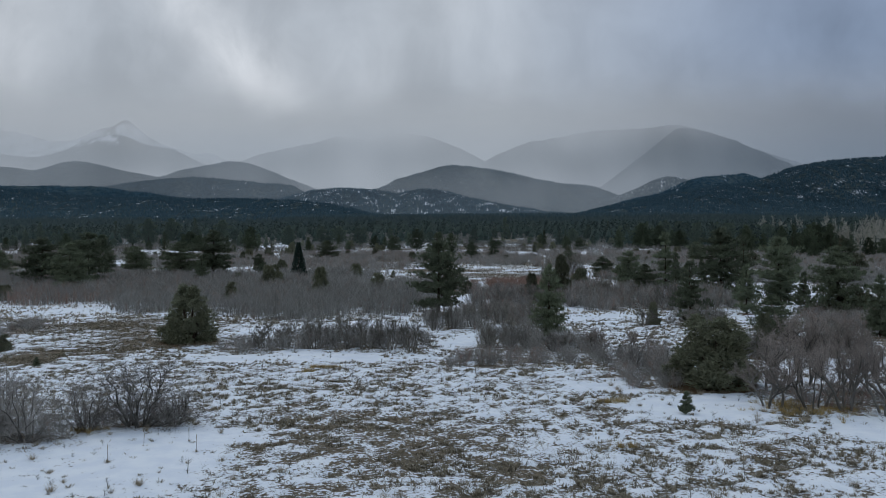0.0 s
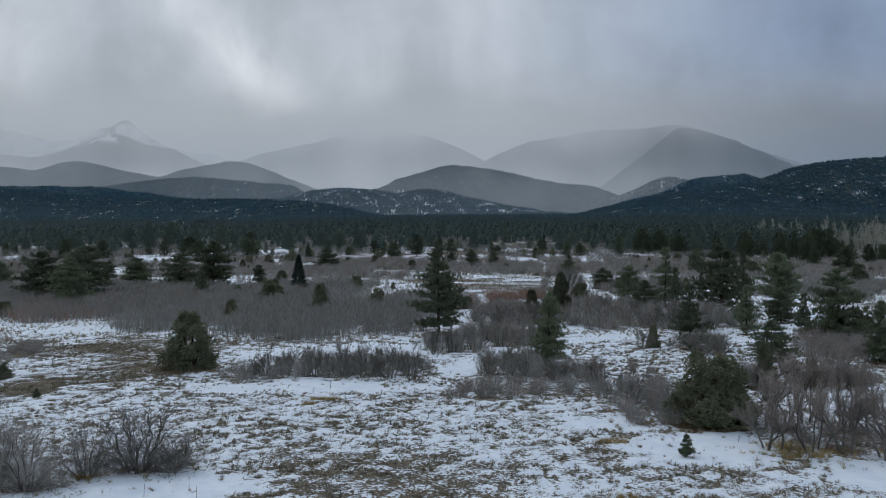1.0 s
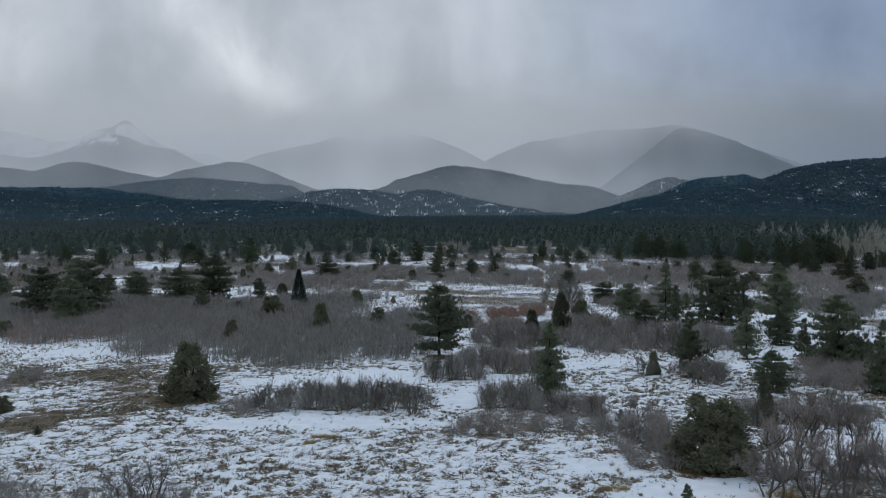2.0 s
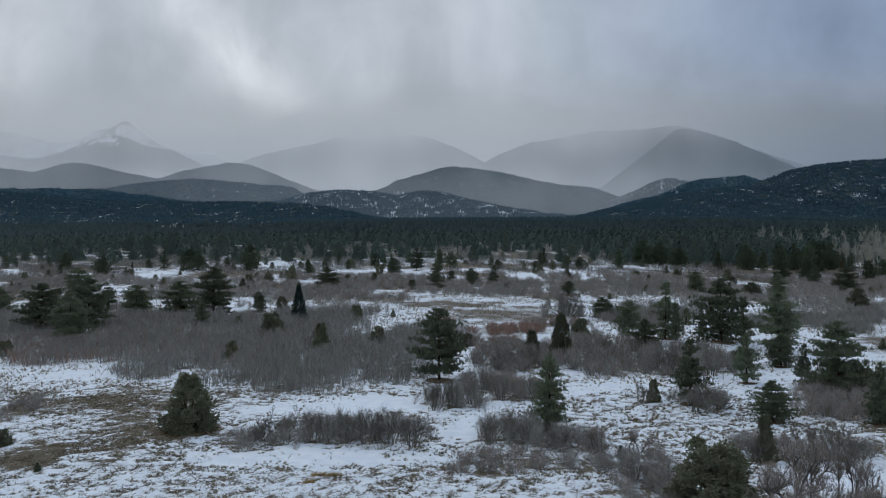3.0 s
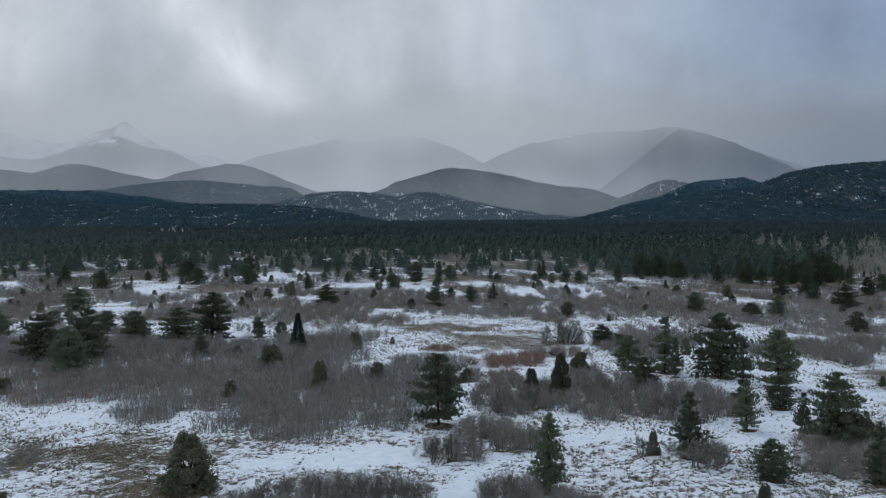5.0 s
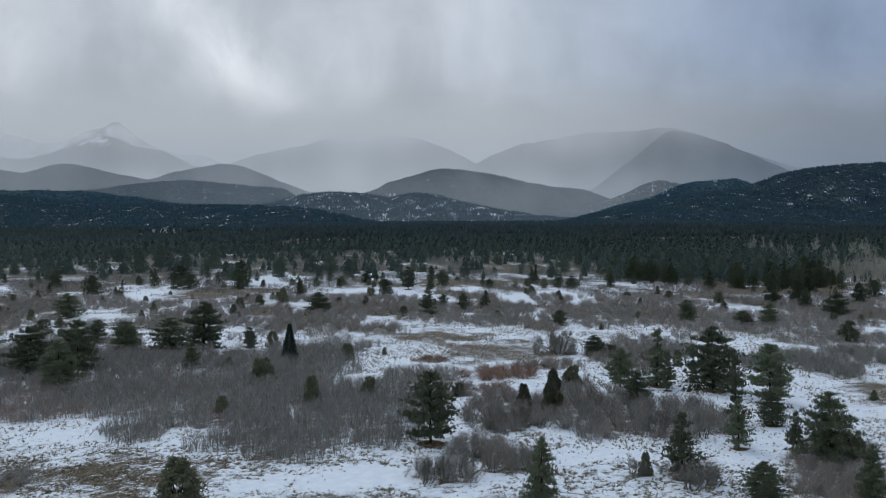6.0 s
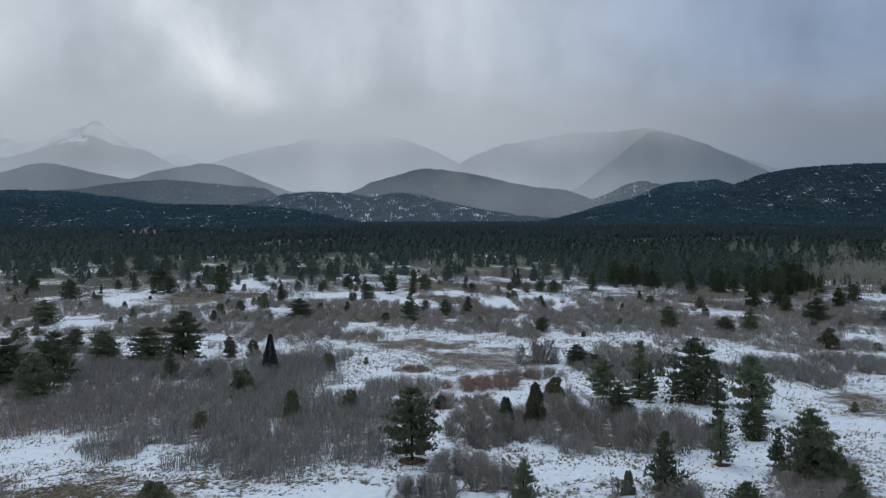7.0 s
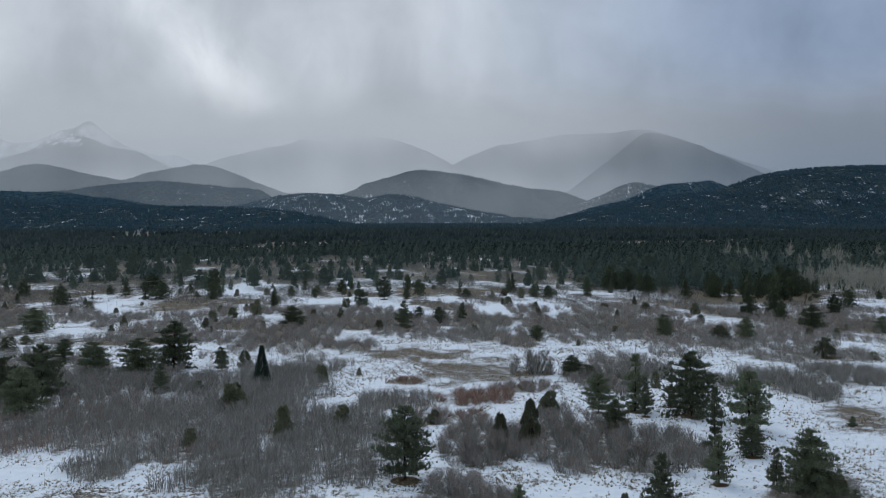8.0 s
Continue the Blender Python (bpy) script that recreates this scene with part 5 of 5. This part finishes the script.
def brush_object(name, x, y, h, per, spread, width, seed, material, label, away=None, pull=0.0):
    v, t = twig_cloud(x, y, ground_z(x, y), h, per, spread, width, seed, away, pull)
    return tagged(new(name, array_mesh(name, v, t, material)), label, "brush", kind="stuff")


def build_brush():
    rows = THICKETS
    heights = np.array([r[4] for r in rows] + [1.7])
    reds = np.array([r[5] for r in rows] + [0.12])
    # the nearest thickets: low rounded heads of fine twigs
    x, y, r = scatter(-0.62, 0.62, 30, 92, 118000, 70, True)
    s, which = ellipse_field(x, y, rows)
    dome, ax, ay = clump_dome(x, y, 1.9, 91)
    grove, _ = ellipse_field(x, y, THICKETS_GROVE)
    keep = r.uniform(0, 1, len(x)) < s * (1 - smooth(grove, 0.0, 0.3)) * (1 - smooth(y, 84, 92)) * (0.25 + 0.75 * smooth(dome, 0.0, 0.35))
    x, y, which, s, dome, ax, ay = x[keep], y[keep], which[keep], s[keep], dome[keep], ax[keep], ay[keep]
    h = heights[which] * (0.45 + 0.45 * s) * (0.62 + 0.55 * dome) * r.uniform(0.88, 1.06, len(x))
    red = r.uniform(0, 1, len(x)) < 0.9 * reds[which] + 0.04
    for mask, seed, name, material, label in ((~red, 21, "low_brush", FINE_TWIGS, "low leafless grey oak brush with fine twigs in snow"), (red, 22, "low_red_brush", TWIGS_RED, "fine reddish-brown twigs among low grey brush")):
        brush_object(name, x[mask], y[mask], h[mask], 14, 0.95, 0.024, seed, material, label, (ax[mask], ay[mask]), 0.45)
    # the groves and thickets that can be told apart
    x, y, r = scatter(-0.62, 0.62, 72, 150, 170000, 71, True)
    s, which = ellipse_field(x, y, rows)
    wild = wild_brush(x, y) * 0.75
    which = np.where(wild > s, -1, which)
    s = np.maximum(s, wild)
    dome, ax, ay = clump_dome(x, y, 2.7, 92)
    grove = ellipse_field(x, y, THICKETS_GROVE + THICKETS_OAK_FEET[:3])[0] > 0.3
    keep = (r.uniform(0, 1, len(x)) < np.where(grove, 0.52 * smooth(s, 0.12, 0.4), 0.8 * s * smooth(y, 84, 92))) & (r.uniform(0, 1, len(x)) < np.where(grove, 0.3, 0.12) + smooth(dome, 0.0, 0.4))
    ax, ay = np.where(grove, 0.25, 1.0) * ax, np.where(grove, 0.25, 1.0) * ay
    dome = np.where(grove, 0.5 + 0.5 * dome, dome)
    x, y, which, s, dome, ax, ay = x[keep], y[keep], which[keep], s[keep], dome[keep], ax[keep], ay[keep]
    h = heights[which] * (0.62 + 0.40 * s) * r.uniform(0.85, 1.08, len(x)) * (0.55 + 0.6 * dome)
    red = r.uniform(0, 1, len(x)) < reds[which] + 0.02
    for mask, seed, name, material, label in ((~red, 1, "oak_brush", TWIGS, "dense leafless grey oak brush with snow between stems"), (red, 3, "red_brush", TWIGS_RED, "leafless reddish-brown brush among grey stems")):
        brush_object(name, x[mask], y[mask], h[mask], 8, 0.58, 0.054, seed, material, label, (ax[mask], ay[mask]), 0.5)
    # rounded shrubs further off
    x, y, r = scatter(-0.62, 0.62, 148, 260, 150000, 73, True)
    s, which = ellipse_field(x, y, rows)
    wild = wild_brush(x, y) * 0.9
    which = np.where(wild > s, -1, which)
    s = np.maximum(s, wild)
    dome, ax, ay = clump_dome(x, y, 3.8, 93)
    keep = r.uniform(0, 1, len(x)) < smooth(s, 0.1, 0.5) * smooth(dome, 0.35, 0.65)
    x, y, which, dome, ax, ay = x[keep], y[keep], which[keep], dome[keep], ax[keep], ay[keep]
    h = heights[which] * (0.2 + 0.95 * dome) * r.uniform(0.9, 1.06, len(x))
    red = r.uniform(0, 1, len(x)) < reds[which] + 0.02
    for mask, seed, name, material, label in ((~red, 2, "far_brush", FINE_TWIGS, "low leafless grey brush in bands across the plain"), (red, 5, "far_red_brush", TWIGS_RED, "reddish-brown brush far out on the plain")):
        brush_object(name, x[mask], y[mask], h[mask], 8, 0.75, 0.06, seed, material, label, (ax[mask], ay[mask]), 0.5)
    # the plain beyond
    x, y, r = scatter(-0.64, 0.64, 258, 680, 330000, 72, True)
    dome, _, _ = clump_dome(x, y * 0.75, 6.5, 94)
    keep = r.uniform(0, 1, len(x)) < np.maximum(wild_brush(x, y), 0.02) * (1 - 0.97 * forest_density(x, y)) * smooth(dome, 0.35, 0.65)
    x, y, dome = x[keep], y[keep], dome[keep]
    shrub_object("plain_brush", x, y, r.uniform(1.8, 2.1, len(x)) * (0.15 + 1.0 * dome), 6, 0.32, 4, FAR_TWIGS, "distant leafless brush covering the plain")


def grass_cloud(x, y, blades, size, width, seed, droop=(0.1, 1.5), broad=0.35):
    """Tussocks: blades that spread from one foot."""
    r = np.random.RandomState(seed)
    n = len(x) * blades
    px, py = np.repeat(x, blades), np.repeat(y, blades)
    s = np.repeat(size, blades)
    w, lean = r.uniform(0, 6.283, n), r.uniform(*droop, n)
    foot = r.uniform(0, broad, n) * s
    a = np.stack([px + np.cos(w) * foot, py + np.sin(w) * foot, ground_z(px, py) - 0.03], 1)
    d = np.stack([np.cos(w) * lean, np.sin(w) * lean, np.ones(n)], 1)
    d /= np.linalg.norm(d, axis=1)[:, None]
    b = a + d * (s * r.uniform(0.6, 1.1, n))[:, None]
    side = np.stack([-np.sin(w), np.cos(w), np.zeros(n)], 1) * (width * s)[:, None]
    i = np.arange(n)
    return np.concatenate([a - side, a + side, b]), np.stack([i, n + i, 2 * n + i], 1)


def build_grass():
    rows = THICKETS_NEAR + THICKETS_GROVE
    x, y, r = scatter(-0.60, 0.60, 22, 90, 56000, 75, True)
    snow, thick, drift = snow_cover(x, y)
    keep = r.uniform(0, 1, len(x)) < (0.10 + 0.90 * (1 - smooth(snow, 0.46, 0.66))) * (1 - thick) * (1 - np.minimum(1, 1.15 * drift))
    x, y = x[keep], y[keep]
    v, t = grass_cloud(x, y, 18, r.uniform(0.10, 0.21, len(x)) * (0.7 + 0.6 * fbm(x, y, 6, 78, 2)), 0.115, 5, (0.15, 2.0), 0.75)
    tagged(new("dry_grass", array_mesh("dry_grass", v, t, TURF)), "short dry tan bunchgrass poking through snow", "grass", kind="stuff")
    # larger pale tufts standing clear of the snow
    x, y, r = scatter(-0.60, 0.60, 24, 85, 2300, 82, True)
    snow, thick, drift = snow_cover(x, y)
    keep = (thick < 0.2) & (r.uniform(0, 1, len(x)) > drift)
    x, y = x[keep], y[keep]
    v, t = grass_cloud(x, y, 60, 0.14 + 0.24 * r.uniform(0, 1, len(x)) ** 2, 0.022, 9, (0.1, 1.5))
    tagged(new("bunchgrass", array_mesh("bunchgrass", v, t, STRAW)), "larger pale straw bunchgrass tufts in snow", "grass", kind="stuff")
    # the meadows further off
    x, y, r = scatter(-0.6, 0.6, 80, 230, 70000, 76, True)
    s, _ = ellipse_field(x, y, THICKETS)
    keep = r.uniform(0, 1, len(x)) < smooth(fbm(x, y, 5, 79, 3), 0.35, 0.65) * (1 - s)
    x, y = x[keep], y[keep]
    v, t = grass_cloud(x, y, 7, r.uniform(0.2, 0.42, len(x)), 0.11, 6)
    tagged(new("meadow_grass", array_mesh("meadow_grass", v, t, STRAW)), "dry tan grass across the snowy meadow", "grass", kind="stuff")
    # grey sage tufts
    x, y, r = scatter(-0.64, 0.64, 24, 180, 3200, 80, True)
    s, _ = ellipse_field(x, y, rows)
    x, y = x[s < 0.3], y[s < 0.3]
    v, t = twig_cloud(x, y, ground_z(x, y), r.uniform(0.25, 0.6, len(x)) * (1 + 0.5 * smooth(y, 70, 150)), 16, 1.5, 0.026, 7)
    tagged(new("sagebrush", array_mesh("sagebrush", v, t, SAGE)), "small grey sagebrush tufts dotted over the snow", "sagebrush", kind="stuff")
    # golden tufts round the oaks and in the meadow
    gx, gy = [], []
    r = np.random.RandomState(81)
    for cx, cy, rx, ry, k in ((18.0, 40.0, 3.0, 1.2, 110), (16.8, 41.6, 1.2, 1.2, 70), (-15.4, 36.9, 0.8, 0.4, 24), (-7.7, 53.5, 1.2, 0.4, 60), (-8.3, 52.0, 0.6, 0.3, 20), (8.6, 42.6, 0.8, 0.3, 30), (7.2, 33.9, 0.4, 0.2, 14)):
        gx.append(r.normal(cx, rx * 0.5, k))
        gy.append(r.normal(cy, ry * 0.5, k))
    x, y = np.concatenate(gx), np.concatenate(gy)
    v, t = grass_cloud(x, y, 34, r.uniform(0.18, 0.40, len(x)), 0.02, 8)
    tagged(new("golden_grass", array_mesh("golden_grass", v, t, STRAW_GOLD)), "taller golden dry grass in tufts", "grass", kind="stuff")


def wood_cloud(x, y, z, h, w, tiers, sides, seed):
    """Small rough conifers: stacked ragged skirts."""
    r = np.random.RandomState(seed)
    n = len(x)
    verts, tris, at = [], [], 0
    for k in range(tiers):
        lo, hi = k / tiers * 0.84 - 0.02, min(1.0, k / tiers * 0.84 + 1.35 / tiers)
        if k == tiers - 1:
            hi = 1.0
        rad = 0.5 * min(1.0, 1 - lo) ** 0.55
        apex = np.stack([x + r.normal(0, 0.03, n) * w, y + r.normal(0, 0.03, n) * w, z + h * hi], 1)
        turn = r.uniform(0, 6.283, n)
        ring = []
        for j in range(sides * 2):
            a = turn + 6.283 * j / (sides * 2)
            q = rad * w * (r.uniform(0.75, 1.25, n) if j % 2 == 0 else r.uniform(0.40, 0.7, n))
            ring.append(np.stack([x + np.cos(a) * q, y + np.sin(a) * q, z + h * (lo + r.uniform(-0.05, 0.05, n))], 1))
        verts += [apex] + ring
        i = np.arange(n)
        for j in range(sides * 2):
            tris.append(np.stack([at + i, at + (1 + j) * n + i, at + (1 + (j + 1) % (sides * 2)) * n + i], 1))
        at += n * (1 + sides * 2)
    return np.concatenate(verts), np.concatenate(tris)


def foliage_cloud(x, y, z, h, w, leaves, size, seed):
    """Conifers as clumps of foliage: ragged triangles through the volume of each crown."""
    r = np.random.RandomState(seed)
    n = len(x) * leaves
    px, py, pz, ph, pw = (np.repeat(q, leaves) for q in (x, y, z, h, w))
    t = 0.05 + 0.94 * r.beta(1.2, 1.15, n)
    reach = 0.5 * pw * np.clip(1 - t ** 2, 0, 1) ** 0.6 * np.minimum(1, 0.55 + 2.5 * t) * np.sqrt(r.uniform(0.15, 1.0, n))
    a = r.uniform(0, 6.283, n)
    c = np.stack([px + np.cos(a) * reach, py + np.sin(a) * reach, pz + ph * t], 1)
    out = np.stack([np.cos(a), np.sin(a), np.zeros(n)], 1)
    side = np.stack([-np.sin(a), np.cos(a), np.zeros(n)], 1)
    up = np.stack([np.zeros(n), np.zeros(n), np.ones(n)], 1)
    s = (ph * size * r.uniform(0.7, 1.3, n))[:, None]
    tilt = r.uniform(0.0, 0.5, n)[:, None]
    twist = r.uniform(-0.3, 0.3, n)[:, None]
    p = c + s * (out * 0.7 + up * (0.5 - tilt) * 0.5)
    q = c - s * (side * 0.65 + up * (tilt * 0.6 + twist))
    k = c + s * (side * 0.65 - up * (tilt * 0.6 - twist)) + s * up * 0.5
    i = np.arange(n)
    return np.concatenate([p, q, k]), np.stack([i, n + i, 2 * n + i], 1)


def build_woods():
    # the near edge of the woods: a dark heart and loose foliage round it
    x, y, r = scatter(-0.66, 0.72, 330, 720, 15000, 85, True)
    keep = r.uniform(0, 1, len(x)) < forest_density(x, y)
    x, y = x[keep], y[keep]
    h = r.uniform(3.5, 10.5, len(x))
    w = h * r.uniform(0.6, 0.9, len(x))
    z = ground_z(x, y) - 0.2
    v, t = foliage_cloud(x, y, z, h, w, 48, 0.098, 9)
    v2, t2 = wood_cloud(x, y, z + 0.05 * h, h * 0.68, w * 0.66, 2, 3, 19)
    tagged(new("valley_woods", array_mesh("valley_woods", np.concatenate([v, v2]), np.concatenate([t, t2 + len(v)]), FOREST)), "dark dense pine woods on the valley floor", "woods", kind="stuff")
    y, x, h = FURTHER_PINES.T
    z = ground_z(x, y) - 0.2
    v, t = foliage_cloud(x, y, z, h, h * 0.66, 120, 0.075, 12)
    v2, t2 = wood_cloud(x, y, z + 0.06 * h, h * 0.66, h * 0.42, 2, 3, 20)
    tagged(new("outlying_pines", array_mesh("outlying_pines", np.concatenate([v, v2]), np.concatenate([t, t2 + len(v)]), FOREST)), "scattered dark pines standing before the valley woods", "woods", kind="stuff")
    # and on to the foot of the hills
    x, y, r = scatter(-0.70, 0.70, 700, 1650, 44000, 86, True)
    keep = r.uniform(0, 1, len(x)) < forest_density(x, y)
    x, y = x[keep], y[keep]
    h = r.uniform(3.5, 10, len(x))
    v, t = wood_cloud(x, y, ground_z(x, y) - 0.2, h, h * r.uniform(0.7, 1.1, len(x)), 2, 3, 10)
    tagged(new("far_woods", array_mesh("far_woods", v, t, HAZY_WOODS)), "dark pine woods reaching to the foothills", "woods", kind="stuff")
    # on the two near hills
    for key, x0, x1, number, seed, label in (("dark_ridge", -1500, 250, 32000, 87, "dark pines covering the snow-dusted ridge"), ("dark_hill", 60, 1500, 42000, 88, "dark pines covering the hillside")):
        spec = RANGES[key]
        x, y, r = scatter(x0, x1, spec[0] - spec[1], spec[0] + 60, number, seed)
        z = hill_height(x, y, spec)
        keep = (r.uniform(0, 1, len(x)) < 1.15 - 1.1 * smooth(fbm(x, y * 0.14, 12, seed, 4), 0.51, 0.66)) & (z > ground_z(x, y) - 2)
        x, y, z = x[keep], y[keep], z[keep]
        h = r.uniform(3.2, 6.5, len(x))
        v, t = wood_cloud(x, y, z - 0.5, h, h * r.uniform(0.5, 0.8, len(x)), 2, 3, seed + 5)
        tagged(new("hill_woods", array_mesh("hill_woods", v, t, HAZY_FOREST)), label, "woods", kind="stuff")
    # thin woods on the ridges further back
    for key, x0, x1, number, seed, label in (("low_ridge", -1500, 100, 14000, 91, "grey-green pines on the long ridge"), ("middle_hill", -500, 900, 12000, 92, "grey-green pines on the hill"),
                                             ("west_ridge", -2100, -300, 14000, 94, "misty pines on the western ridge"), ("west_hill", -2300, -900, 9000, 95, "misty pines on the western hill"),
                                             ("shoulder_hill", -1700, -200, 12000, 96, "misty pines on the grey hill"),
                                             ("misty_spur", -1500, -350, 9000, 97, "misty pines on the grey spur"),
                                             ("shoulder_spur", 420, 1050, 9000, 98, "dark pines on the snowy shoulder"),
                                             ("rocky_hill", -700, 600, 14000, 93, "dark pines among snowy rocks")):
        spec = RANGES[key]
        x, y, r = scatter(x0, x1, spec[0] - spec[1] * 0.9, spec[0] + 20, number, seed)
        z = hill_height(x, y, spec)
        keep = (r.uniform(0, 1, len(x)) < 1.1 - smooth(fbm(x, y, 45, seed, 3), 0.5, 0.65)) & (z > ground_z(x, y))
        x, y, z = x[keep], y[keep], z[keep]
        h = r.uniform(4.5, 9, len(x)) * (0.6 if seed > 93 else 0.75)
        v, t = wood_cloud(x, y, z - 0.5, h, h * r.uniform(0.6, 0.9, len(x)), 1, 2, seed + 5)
        tagged(new("ridge_woods", array_mesh("ridge_woods", v, t, HAZY_FOREST)), label, "woods", kind="stuff")


def cabin(x, y, w, d, h, turn):
    """A far cabin with a snowy gable roof."""
    top = new("cabin")
    body, roof = Build(), Build()
    a, b = w / 2, d / 2
    body.v += [Vector(p) for p in ((-a, -b, 0), (a, -b, 0), (a, b, 0), (-a, b, 0), (-a, -b, h), (a, -b, h), (a, b, h), (-a, b, h), (-a, 0, h * 1.6), (a, 0, h * 1.6))]
    body.f += [(0, 1, 5, 4), (2, 3, 7, 6), (1, 2, 6, 9, 5), (3, 0, 4, 8, 7)]
    e = 0.5
    for s in (-1, 1):
        i = len(roof.v)
        for dz in (0.0, 0.3):
            roof.v += [Vector(p) for p in ((-a - e, s * (b + e), h * 0.93 + dz), (a + e, s * (b + e), h * 0.93 + dz), (a + e, 0, h * 1.6 + dz), (-a - e, 0, h * 1.6 + dz))]
        roof.f += [(i, i + 1, i + 2, i + 3), (i + 4, i + 5, i + 6, i + 7), (i, i + 1, i + 5, i + 4), (i, i + 3, i + 7, i + 4), (i + 1, i + 2, i + 6, i + 5)]
    part("wall", body, STONE, top)
    part("roof", roof, SNOW_ROOF, top, "snow-covered gable roof")
    top.matrix_basis = pose(x, y, float(ground_z(x, y)) - 0.3, 0, 0, turn)
    return tagged(top, "small distant cabin with a snowy roof in the woods", "cabin", "cabins in the woods")


def mullein(x, y, h):
    """A dead flower stalk with a thick seed head and a few withered leaves."""
    top = new("dead_stalk")
    stalk, head = Build(), Build()
    stalk.tube([Vector((0, 0, -0.05)), Vector((0.01, 0, h * 0.4)), Vector((0.0, 0.01, h * 0.72))], [0.009, 0.007, 0.006], 6)
    head.tube([Vector((0.0, 0.01, h * 0.66)), Vector((0, 0.01, h * 0.78)), Vector((0.01, 0.01, h * 0.92)), Vector((0.01, 0.01, h))], [0.007, 0.015, 0.012, 0.003], 7)
    for _ in range(9):
        head.blade(Vector((0, 0, 0.02)), Vector((rnd(-0.22, 0.22), rnd(-0.22, 0.22), rnd(0.03, 0.12))), 0.06, Vector((0, 0, 1)))
    part("stalk", stalk, BARK, top)
    part("seed_head", head, STRAW, top, "rough brown seed head")
    top.matrix_basis = pose(x, y, float(ground_z(x, y)), 0, 0, rnd(0, 360))
    return tagged(top, "dead brown mullein stalk standing in snow", "dead stalk", "dead mullein stalks")


random.seed(15)
for x, y, h in ((-35.5, 86.5, 1.2), (-30.5, 82.2, 1.1), (-28.8, 82.7, 1.0), (-9.7, 33.3, 0.7), (-12.0, 34.0, 0.6), (-12.6, 31.8, 0.7), (-10.5, 35.0, 0.6)):
    mullein(x, y, h)
build_brush()
build_grass()
build_woods()
cabin(176, 1020, 10, 7, 3.2, 20)
cabin(104, 1060, 8, 6, 3.0, -15)
cabin(-196, 960, 6, 4, 2.4, 35)
